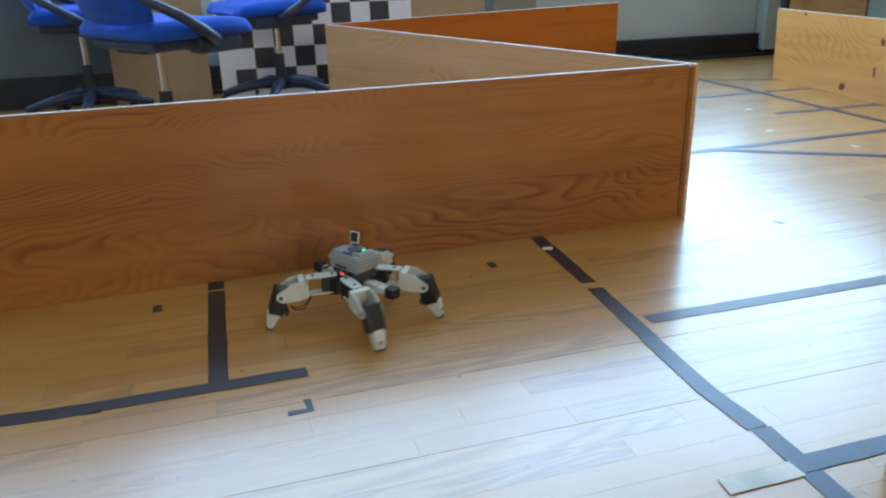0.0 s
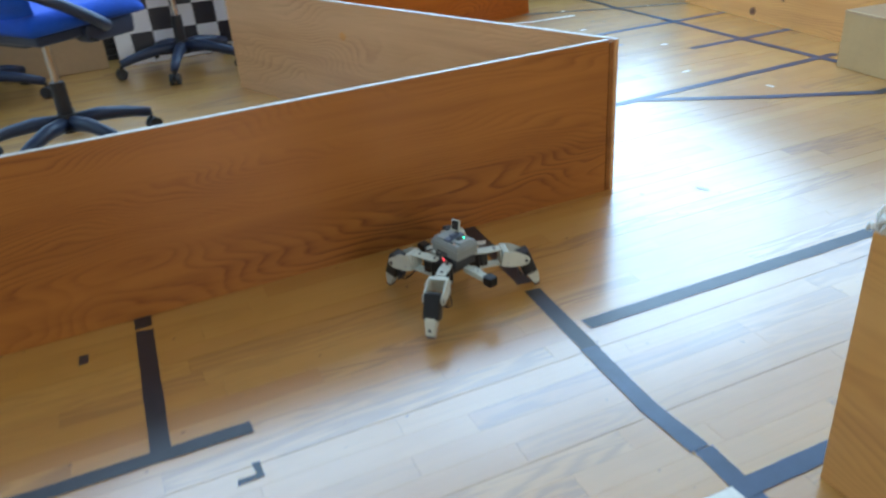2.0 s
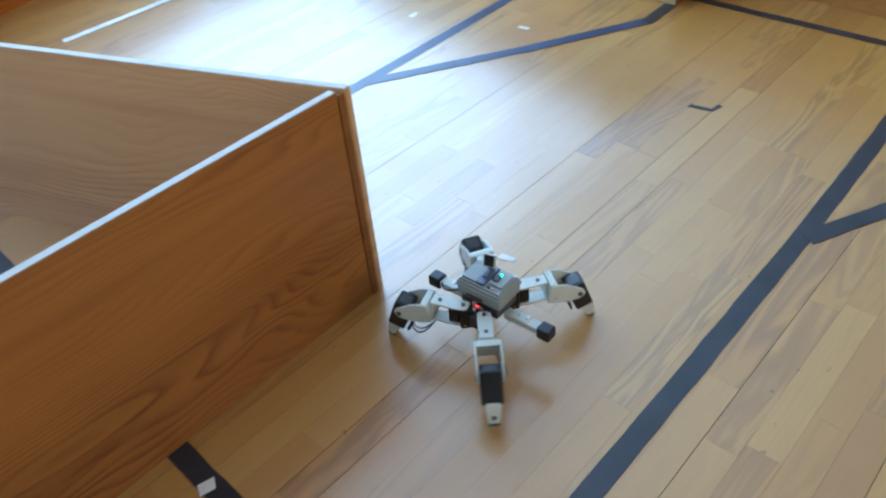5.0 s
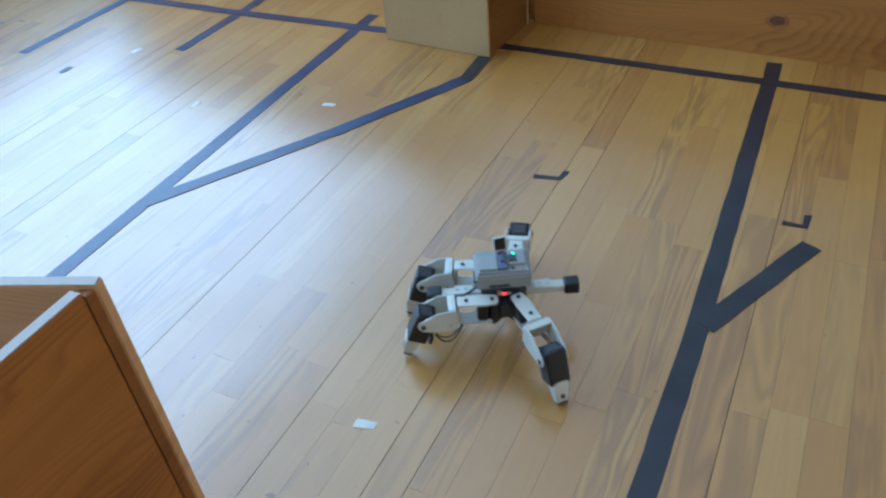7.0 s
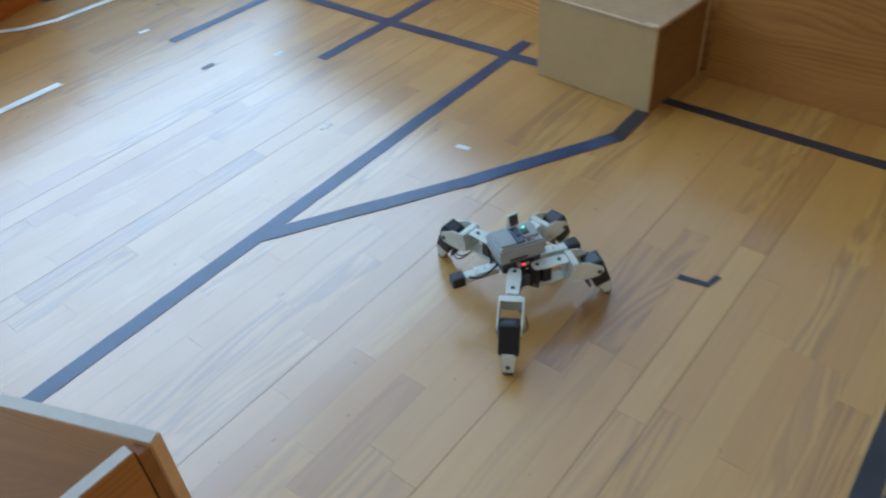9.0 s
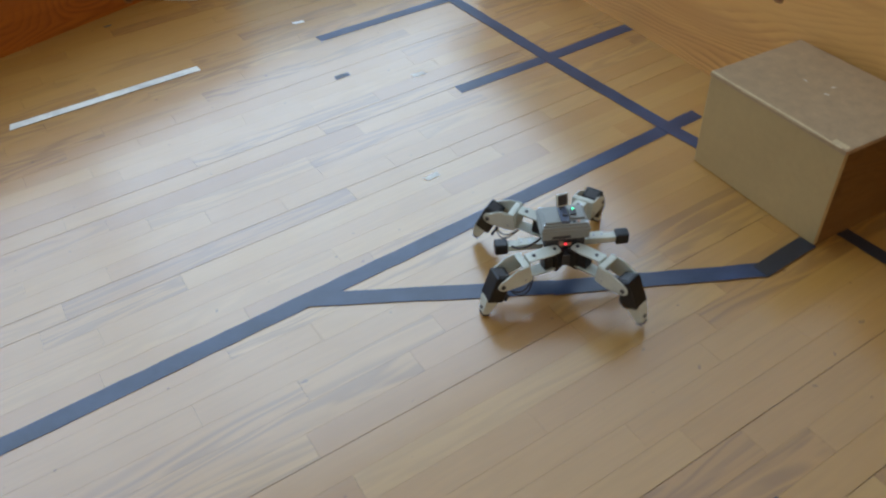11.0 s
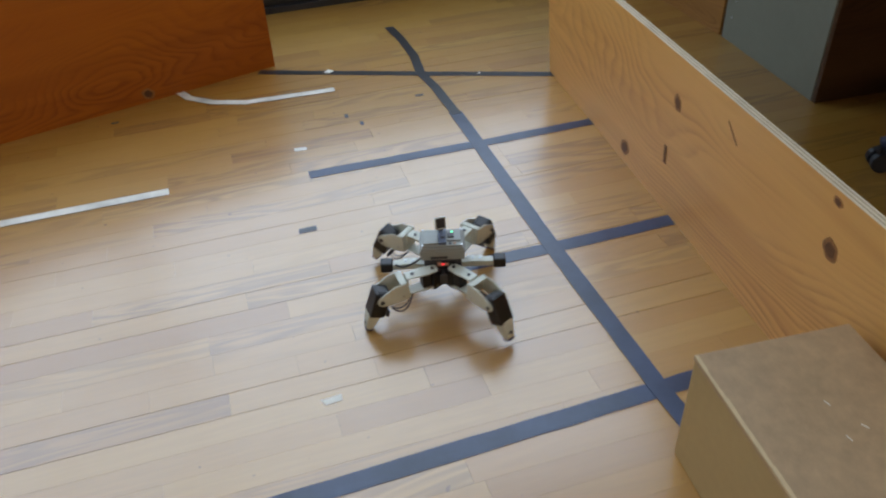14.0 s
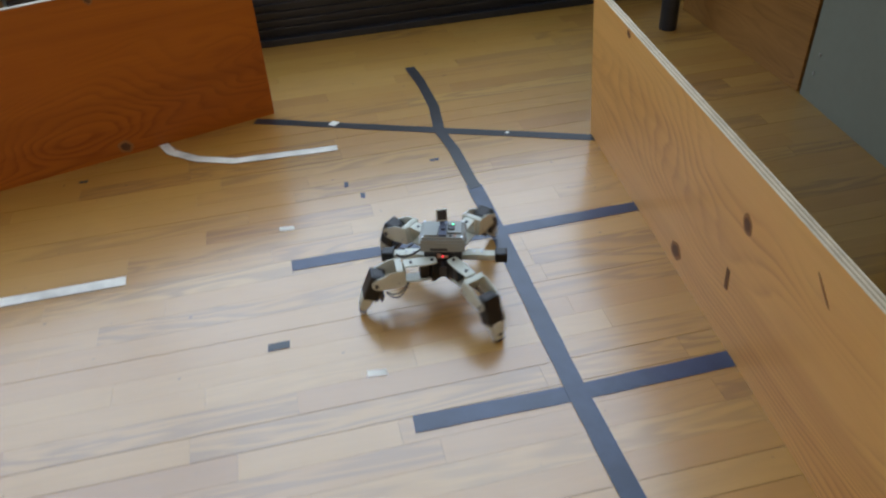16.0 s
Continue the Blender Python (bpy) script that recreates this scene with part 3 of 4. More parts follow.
def build_boards():
    b1 = board("barrier_board", (-1.33, 2.237), (1.016, 2.957), H, BOARD_DARK, "long orange-brown varnished plywood board standing on edge")
    bm = bmesh.new()
    box(bm, (0.16, -0.0105, H - 0.05), (0.245, -0.0092, H + 0.0008))
    box(bm, (0.16, -0.0092, H + 0.0003), (0.245, 0.0105, H + 0.0012))
    part("tape_patch", bm, DARK_GREY, b1, "grey tape over the top edge")
    n = math.hypot(1.016 + 1.33, 2.957 - 2.237)
    bm = bmesh.new()
    box(bm, (n + 0.001, -0.012, 0.001), (n + 0.030, 0.010, H - 0.008), 0.003)
    part("end_batten", bm, CABINET_WOOD, b1, "dark brown end strip")
    board("barrier_board", (-0.435, 4.885), (1.046, 2.952), H, BOARD_MID, "paler brown plywood board joined at a sharp angle to another",
          patches=[(0.98, 0.39, 0.024, 0.02)])
    board("barrier_board", (-0.432, 4.895), (1.507, 6.106), H, BOARD_ORANGE, "deep orange plywood board standing on edge",
          knots=[(1.77, 0.032, 0.022, 0.020), (1.16, H - 0.02, 0.014, 0.010), (1.80, H - 0.022, 0.012, 0.012)])
    board("barrier_board", (2.628, 5.93), (3.090, 3.715), 0.487, BOARD_PALE, "pale knotty pine plywood board with striped ply edge", "ply", 0.022,
          knots=[(0.714, 0.054, 0.027, 0.024), (1.015, 0.358, 0.017, 0.022), (1.667, 0.354, 0.020, 0.024), (1.655, 0.462, 0.012, 0.010), (0.30, 0.47, 0.012, 0.010)],
          lean=3.0, gouges=[(1.28, 0.41, 0.008, 0.07, -48)], slots=[(0.975, 0.178, 0.015, 0.056, 0)])
    board("barrier_board", (3.035, 3.715), (3.62, 1.40), 0.50, BOARD_RED, "worn orange plywood board standing on edge", "white",
          knots=[(0.83, 0.12, 0.03, 0.024)])
    b6 = board("barrier_board", (0.985, 1.51), (1.60, -0.50), 0.55, BOARD_PALE, "pale plywood board standing on edge", "ply")
    bm = bmesh.new()
    rng = random.Random(3)
    for k in range(14):
        p = Vector((rng.uniform(-0.01, 0.03), rng.uniform(-0.015, 0.015), 0.552))
        tube(bm, arc(p, p + Vector((rng.uniform(-0.03, 0.03), rng.uniform(-0.03, 0.03), rng.uniform(0.005, 0.03))), (0, 0, 0.01), 4), 0.004, 5)
    part("tape_tuft", bm, TAPE_WHITE, b6, "crumpled white tape on the corner")


def build_crate():
    a, b = Vector((2.628, 4.092)), Vector((2.713, 3.675))
    d = b - a
    base = thing("mdf_box", Matrix.Translation((a.x, a.y, 0)) @ pose(0, 0, 0, 0, 0, math.degrees(math.atan2(d.y, d.x))), "plain raw fibreboard box with a speckled brown top, on the floor", "box")
    n, w, h, t = d.length, 0.315, 0.281, 0.012
    # the second end panel has shade put into its colour
    for name, lo, hi, mat in [("side_panel", (0, 0, 0.001), (n, t, h - t), MDF_SIDE), ("side_panel", (0, w - t, 0.001), (n, w, h - t), MDF_SIDE),
                              ("end_panel", (0, t, 0.001), (t, w - t, h - t), MDF_SIDE), ("end_panel", (n - t, t, 0.001), (n, w - t, h - t), MDF_END_SHADED),
                              ("top_panel", (-0.002, -0.002, h - t), (n + 0.002, w + 0.002, h), MDF_TOP)]:
        bm = bmesh.new()
        box(bm, lo, hi, 0.002)
        part(name, bm, mat, base)
    rng = random.Random(12)
    bm = bmesh.new()
    x = 0.0
    while x < n - 0.02:                  # rubbed edge, broken into short stretches
        m = rng.uniform(0.02, 0.06)
        d0 = rng.uniform(0.0025, 0.006)
        box(bm, (x, -0.0026, h - d0), (min(x + m, n), d0, h + 0.0006), 0.0008)
        x += m
    box(bm, (n - 0.045, 0.004, h - 0.001), (n - 0.004, 0.018, h + 0.0008), 0.0004)
    part("worn_edge", bm, MDF_EDGE, base, "pale rubbed edge")
    # three small glints on the top, painted as white strips
    for x, y, a in ((0.16, 0.16, 20), (0.22, 0.19, 35), (0.235, 0.15, 15)):
        bm = bmesh.new()
        box(bm, (-0.006, -0.0008, h), (0.006, 0.0008, h + 0.0007), 0.0, Matrix.Translation((x, y, 0)) @ pose(0, 0, 0, 0, 0, a))
        part("fleck", bm, TAPE_WHITE, base, "short pale strip painted as a glint")


# ---- swivel chairs ----
def build_chair():
    c = thing("office_chair", Matrix.Identity(4), "royal blue upholstered swivel office chair with dark star base on castors", "chair", "swivel chairs by the wall")
    for k in range(5):
        a = k * math.tau / 5
        ca, sa = math.cos(a), math.sin(a)
        leg = bmesh.new()
        tube(leg, [(0.03 * ca, 0.03 * sa, 0.115), (0.12 * ca, 0.12 * sa, 0.118), (0.22 * ca, 0.22 * sa, 0.10), (0.31 * ca, 0.31 * sa, 0.075)], [0.030, 0.027, 0.023, 0.019], 10)
        arm = part("base_arm", leg, BLUE_SHELL, c, smooth=True)
        wheel = bmesh.new()
        px, py = 0.31 * ca, 0.31 * sa
        for s in (-1, 1):
            cyl(wheel, 0.027, 0.027, (px + s * 0.006 * -sa + 0.012, py + s * 0.006 * ca, 0.027), (px + s * 0.024 * -sa + 0.012, py + s * 0.024 * ca, 0.027), 18)
        cyl(wheel, 0.008, 0.008, (px, py, 0.03), (px, py, 0.07), 10)
        part("castor", wheel, CHAIR_BLACK, arm)
    bm = bmesh.new()
    cyl(bm, 0.045, 0.034, (0, 0, 0.085), (0, 0, 0.15), 20)
    cyl(bm, 0.028, 0.026, (0, 0, 0.15), (0, 0, 0.27), 20)
    part("hub", bm, CHAIR_BLACK, c, smooth=False)
    bm = bmesh.new()
    cyl(bm, 0.0145, 0.0145, (0, 0, 0.26), (0, 0, 0.43), 18)
    part("gas_lift", bm, CHROME, c)
    bm = bmesh.new()
    box(bm, (-0.09, -0.13, 0.425), (0.09, 0.12, 0.458), 0.012)
    cyl(bm, 0.006, 0.006, (0.08, 0.02, 0.44), (0.26, 0.03, 0.43), 8)
    part("mechanism", bm, CHAIR_BLACK, c)
    bm = bmesh.new()
    box(bm, (-0.20, -0.20, 0.440), (0.20, 0.20, 0.478), 0.016, None, 3)
    part("seat_pan", bm, BLUE_SHELL, c)
    bm = bmesh.new()
    bmesh.ops.create_grid(bm, x_segments=20, y_segments=20, size=0.255)
    for v in list(bm.verts):
        x, y = v.co.x / 0.255, v.co.y / 0.255
        f = max(0.0, 1 - max(abs(x), abs(y)) ** 6)
        sq = 1 - 0.10 * (x * x * y * y)
        v.co = Vector((v.co.x * sq, v.co.y * sq, 0.505 + 0.040 * f ** 0.4 - 0.03 * max(0, y - 0.2) ** 2 + 0.012 * x * x))
    lower = bmesh.ops.extrude_face_region(bm, geom=list(bm.faces))
    for e in lower["geom"]:
        if isinstance(e, bmesh.types.BMVert):
            x, y = e.co.x / 0.255, e.co.y / 0.255
            f = max(0.0, 1 - max(abs(x), abs(y)) ** 4)
            e.co.z = 0.502 - 0.034 * f ** 0.5
    part("seat_cushion", bm, BLUE_FABRIC, c, smooth=True)
    bm = bmesh.new()
    nx, nz = 16, 16
    rows = []
    for side in (0, 1):
        rows.append([[None] * (nx + 1) for _ in range(nz + 1)])
        for j in range(nz + 1):
            for i in range(nx + 1):
                x, z = 2 * i / nx - 1, 2 * j / nz - 1
                half = 0.25 - 0.03 * max(0, z) ** 2 - 0.045 * max(0, -z) ** 2
                edge = max(0.0, 1 - max(abs(x), abs(z)) ** 6)
                y = -0.285 + 0.06 * x * x - 0.05 * (z + 0.2) * abs(z)
                y += (0.030 * edge ** 0.45) * (1 if side == 0 else -0.8)
                rows[side][j][i] = bm.verts.new((x * half, y, 0.785 + z * 0.25))
    for side in (0, 1):
        r = rows[side]
        for j in range(nz):
            for i in range(nx):
                f = (r[j][i], r[j][i + 1], r[j + 1][i + 1], r[j + 1][i])
                bm.faces.new(f if side else f[::-1])
    rim = [(0, i) for i in range(nx + 1)] + [(j, nx) for j in range(1, nz + 1)] + [(nz, i) for i in range(nx - 1, -1, -1)] + [(j, 0) for j in range(nz - 1, 0, -1)]
    for (j0, i0), (j1, i1) in zip(rim, rim[1:] + rim[:1]):
        bm.faces.new((rows[0][j0][i0], rows[0][j1][i1], rows[1][j1][i1], rows[1][j0][i0]))
    part("backrest", bm, BLUE_FABRIC, c, smooth=True)
    for s in (-1, 1):
        bm = bmesh.new()
        tube(bm, [(s * 0.20, 0.06, 0.462), (s * 0.258, 0.03, 0.472), (s * 0.276, -0.04, 0.515), (s * 0.270, -0.12, 0.565), (s * 0.245, -0.19, 0.605), (s * 0.20, -0.23, 0.63)], [0.021, 0.022, 0.021, 0.020, 0.018, 0.016], 12)
        part("back_bracket", bm, BLUE_SHELL, c, smooth=True)
        bm = bmesh.new()
        box(bm, (s * 0.195 - 0.04, -0.03, 0.418), (s * 0.195 + 0.04, 0.17, 0.482), 0.018, None, 3)
        part("bracket_housing", bm, BLUE_SHELL, c)
    for o in c.children:
        if o.name.split('.')[0] in ('seat_pan', 'seat_cushion', 'backrest', 'back_bracket', 'bracket_housing'):
            o.data.transform(Matrix.Translation((0, 0.05, 0)))
    for o in c.children_recursive:
        o.data.transform(Matrix.Scale(1 / K, 4))
    return c


def build_chairs():
    c = build_chair()
    c.matrix_world = pose(-1.12, 4.06, 0, 0, 0, -38)
    copy_thing(c, pose(-0.82, 5.44, 0, 0, 0, 126))
    copy_thing(c, pose(-1.92, 5.12, 0, 0, 0, -75))
    copy_thing(c, pose(3.88, 5.06, 0, 0, 0, 28))


# ---- panels and boxes against the window wall ----
def leaning(name, u0, u1, foot, high, depth, mat, label, category, lean=9.0):
    base = thing(name, ROOM_M @ Matrix.Translation((u0, foot, 0)) @ pose(0, 0, 0, -lean, 0, 0), label, category)
    bm = bmesh.new()
    box(bm, (0, 0, 0.002), (u1 - u0, depth, high), 0.002)
    part("sheet", bm, mat, base)
    return base


def build_backdrop_things():
    foot = to_room(-1.32, 5.64)[1]
    u = to_room(-1.32, 5.64)[0]
    leaning("cardboard_sheet", u - 0.62, u - 0.01, foot + 0.02, 1.15, 0.012, CARD, "large brown cardboard sheet leaning against the wall", "cardboard", 7)
    # made-up dark sheet where the wall lies in shade
    slate = thing("slate_panel", ROOM_M, "dark slate-grey sheet added for the shaded stretch of wall", "panel")
    bm = bmesh.new()
    box(bm, (u - 2.2, WALL_V - 0.16, 0.20), (u - 0.30, WALL_V - 0.125, 0.86), 0.004)
    part("sheet", bm, WALL_SHADE, slate)
    # black lower strip of the added sheet, in front of the heater
    bm = bmesh.new()
    box(bm, (u - 2.2, WALL_V - 0.17, 0.0), (u - 0.30, WALL_V - 0.115, 0.199), 0.004)
    part("plinth", bm, CONVECTOR, slate)
    pane = leaning("checkerboard_panel", u + 0.06, u + 1.42, foot, 1.20, 0.008, PAPER_WHITE, "white panel with black chequered print leaning on the wall", "panel", 7)
    s = 0.137
    for i in range(9):
        for j in range(8):
            if (i + j) % 2 == 0:
                bm = bmesh.new()
                box(bm, (0.10 + i * s, -0.0012, 0.055 + j * s), (0.10 + (i + 1) * s, -0.0002, 0.055 + (j + 1) * s))
                part("black_square", bm, PRINT_BLACK, pane)
    leaning("cardboard_sheet", u + 1.43, u + 1.98, foot + 0.03, 1.0, 0.012, CARD, "brown cardboard sheet leaning against the wall", "cardboard", 7)
    carton = thing("equipment_case", ROOM_M @ Matrix.Translation((u + 2.02, foot - 0.02, 0)), "grey and dark case standing on the floor by the wall", "case")
    for nm, lo, hi, mat in [("lower_case", (0, 0, 0), (0.33, 0.2, 0.40), DARK_GREY), ("upper_case", (0, 0.0, 0.402), (0.33, 0.2, 0.62), GREY_PANEL), ("white_tag", (0.22, -0.02, 0.36), (0.29, -0.001, 0.46), EDGE_WHITE)]:
        bm = bmesh.new()
        box(bm, lo, hi, 0.006)
        part(nm, bm, mat, carton)


def build_right_corner():
    """Cabinets and a table leg beyond the pale board, with added shading pieces."""
    def upright(name, a, b, high, thick, mat, label, category):
        a, b = Vector(a), Vector(b)
        d = b - a
        base = thing(name, Matrix.Translation((a.x, a.y, 0)) @ pose(0, 0, 0, 0, 0, math.degrees(math.atan2(d.y, d.x))), label, category)
        bm = bmesh.new()
        box(bm, (0, 0, 0), (d.length, thick, high), 0.003)
        part("carcass", bm, mat, base)
        return base
    upright("wooden_cabinet", (3.12, 6.98), (3.365, 6.195), 0.58, 0.45, CUPBOARD_WOOD, "brown veneered wooden cabinet standing on the floor", "cabinet")
    g = upright("grey_cabinet", (3.37, 6.18), (3.50, 5.575), 0.66, 0.45, GREY_PANEL, "grey-green laminate cabinet standing on the floor", "cabinet")
    for x, z in ((0.05, 0.10), (0.06, 0.17)):
        bm = bmesh.new()
        cyl(bm, 0.006, 0.006, (x, 0.001, z), (x, -0.002, z), 10)
        part("screw", bm, SCREW, g)
    n = math.hypot(0.13, 0.605)
    bm = bmesh.new()
    box(bm, (n + 0.001, 0.003, 0), (n + 0.020, 0.449, 0.66), 0.002)
    part("end_panel", bm, DARK_WOOD_AND_SHADE, g, "very dark brown end panel")
    bm = bmesh.new()
    for x in (0.12, 0.30):
        box(bm, (x, -0.0015, 0.57), (x + 0.05, 0, 0.6605), 0.0003)
        box(bm, (x, -0.0015, 0.6605), (x + 0.05, 0.09, 0.662), 0.0003)
    part("tape_strip", bm, TAPE_WHITE, g, "white tape over the top edge")
    # made-up dark block in place of the unlit space under the table
    upright("dark_cabinet", (4.40, 5.62), (4.58, 4.20), 0.80, 0.4, DARK_WOOD_AND_SHADE, "very dark block added for the unlit space behind the chair", "cabinet")
    t = thing("work_table", Matrix.Translation((3.02, 6.78, 0)) @ pose(0, 0, 0, 0, 0, 8), "dark table with round black legs beside the window wall", "table")
    for x, y in ((0, 0), (1.55, 0), (1.55, -2.4)):
        bm = bmesh.new()
        cyl(bm, 0.036, 0.036, (x, y, 0), (x, y, 0.89), 20)
        part("leg", bm, CHAIR_BLACK, t)
    # top is out of view, stretched to shade the cabinets and floor
    bm = bmesh.new()
    box(bm, (-0.36, -2.5, 0.89), (1.65, 0.10, 0.93), 0.004)
    part("unseen_tabletop", bm, DARK_WOOD_AND_SHADE, t)
    # unseen panel added to keep window light from under the table
    bm = bmesh.new()
    box(bm, (0.34, 0.045, 0.03), (1.60, 0.075, 0.889), 0.003)
    part("light_block_panel", bm, DARK_WOOD_AND_SHADE, t)
    # another unseen panel, added to block light from the side
    bm = bmesh.new()
    box(bm, (1.595, -2.35, 0.03), (1.62, 0.04, 0.889), 0.003)
    part("side_panel", bm, DARK_WOOD_AND_SHADE, t)


# ---- the walking robot; forward is its +y ----
HIPS = {"rl": (-0.027, -0.054, 225), "rr": (0.027, -0.054, -45), "fr": (0.027, 0.054, 45), "fl": (-0.027, 0.054, 135)}
HIP_Z = 0.111
BODY_DROP = 0.011                # how far the body hangs below its drawn heights


def build_leg(robot):
    """One leg, x outwards from its hip pivot."""
    bm = bmesh.new()
    for z in (0.021, -0.025):
        vs = outline(bm, [(-0.012, -0.009), (-0.006, -0.014), (0.02, -0.016), (0.070, -0.014), (0.070, 0.014), (0.02, 0.016), (-0.006, 0.014), (-0.012, 0.009)], 0.004, "z", 0.001)
        bmesh.ops.translate(bm, vec=(0, 0, z), verts=[v for v in bm.verts if abs(v.co.z) < 0.0045])
    box(bm, (0.066, -0.0139, -0.0229), (0.070, 0.0139, 0.0189), 0.001)
    leg = part("leg", bm, BRACKET, robot)
    for x in (0.0, 0.052):
        bm = bmesh.new()
        cyl(bm, 0.0042, 0.0042, (x, 0, 0.0231), (x, 0, 0.0252), 14)
        part("pivot_screw", bm, DARK_GREY, leg)
    bm = bmesh.new()
    box(bm, (0.008, -0.0125, -0.0215), (0.030, 0.0125, 0.0165), 0.003)
    part("hip_servo", bm, SERVO, leg)
    # fork that carries the knee, drooping outwards
    droop = Matrix.Translation((0.0705, 0, 0.002)) @ pose(0, 0, 0, 0, 11, 0) @ Matrix.Translation((-0.0705, 0, -0.002))
    bm = bmesh.new()
    pts = [(0.0705, -0.024), (0.095, -0.027), (0.130, -0.022), (0.145, -0.017), (0.153, -0.008), (0.153, 0.002), (0.145, 0.010), (0.127, 0.015), (0.105, 0.024), (0.0705, 0.022)]
    for s in (-1, 1):
        outline(bm, pts, 0.004, "y", 0.0012)
        bmesh.ops.translate(bm, vec=(0, s * 0.0255, 0), verts=[v for v in bm.verts if abs(v.co.y) < 0.004])
    box(bm, (0.0705, -0.0234, -0.0238), (0.0755, 0.0234, 0.0218), 0.001)
    box(bm, (0.0756, -0.0234, 0.0185), (0.086, 0.0234, 0.0228), 0.001)
    bmesh.ops.transform(bm, matrix=droop, verts=list(bm.verts))
    part("knee_fork", bm, BRACKET, leg)
    for s in (-1, 1):
        bm = bmesh.new()
        cyl(bm, 0.0055, 0.0055, (0.142, s * 0.0275, -0.004), (0.142, s * 0.0295, -0.004), 12)
        bmesh.ops.transform(bm, matrix=droop, verts=list(bm.verts))
        part("fork_bolt", bm, DARK_GREY, leg)
        bm = bmesh.new()
        cyl(bm, 0.0028, 0.0028, (0.088, s * 0.0275, -0.012), (0.088, s * 0.0287, -0.012), 10)
        bmesh.ops.transform(bm, matrix=droop, verts=list(bm.verts))
        part("fork_bolt", bm, SCREW, leg)
    # knee servo and foot along the shin
    shin = Matrix.Translation((0.138, 0, -0.0145)) @ pose(0, 0, 0, 0, -20, 0)
    bm = bmesh.new()
    box(bm, (-0.021, -0.0222, -0.055), (0.019, 0.0222, 0.017), 0.006, shin, 3)
    servo = part("knee_servo", bm, SERVO, leg)
    bm = bmesh.new()
    box(bm, (-0.012, -0.014, 0.0165), (0.012, 0.014, 0.0185), 0.001, shin)
    part("servo_cap", bm, DARK_GREY, servo)
    bm = bmesh.new()
    box(bm, (-0.033, -0.012, -0.054), (-0.0265, 0.018, -0.036), 0.002, shin)
    part("servo_plug", bm, DARK_GREY, servo)
    bm = bmesh.new()
    outline(bm, [(-0.018, -0.046), (0.0195, -0.046), (0.0195, -0.060), (0.014, -0.092), (0.011, -0.0985), (0.001, -0.0995), (-0.005, -0.0975), (-0.006, -0.086), (-0.010, -0.068)], 0.032, "y", 0.003)
    for v in bm.verts:
        f = max(0.0, min(1.0, (-v.co.z - 0.05) / 0.05))
        v.co.y *= 1 - 0.25 * f
    bmesh.ops.transform(bm, matrix=shin, verts=list(bm.verts))
    foot = part("foot", bm, BRACKET, leg)
    bm = bmesh.new()
    cyl(bm, 0.005, 0.005, shin @ Vector((0.0145, 0, -0.082)), shin @ Vector((0.0172, 0, -0.0815)), 12)
    part("foot_screw", bm, DARK_GREY, foot)
    bm = bmesh.new()
    box(bm, (-0.0055, -0.0110, -0.1025), (0.0115, 0.0110, -0.0978), 0.0015, shin)
    part("foot_pad", bm, DARK_GREY, foot)
    for k in range(2):
        bm = bmesh.new()
        tube(bm, arc((0.116, 0.016 + 0.005 * k, -0.046), (0.060, 0.012 + 0.004 * k, -0.026), (0, 0.012 + 0.004 * k, -0.012 - 0.004 * k), 10), 0.0017, 6)
        part("servo_cable", bm, CABLE, leg)
    return leg


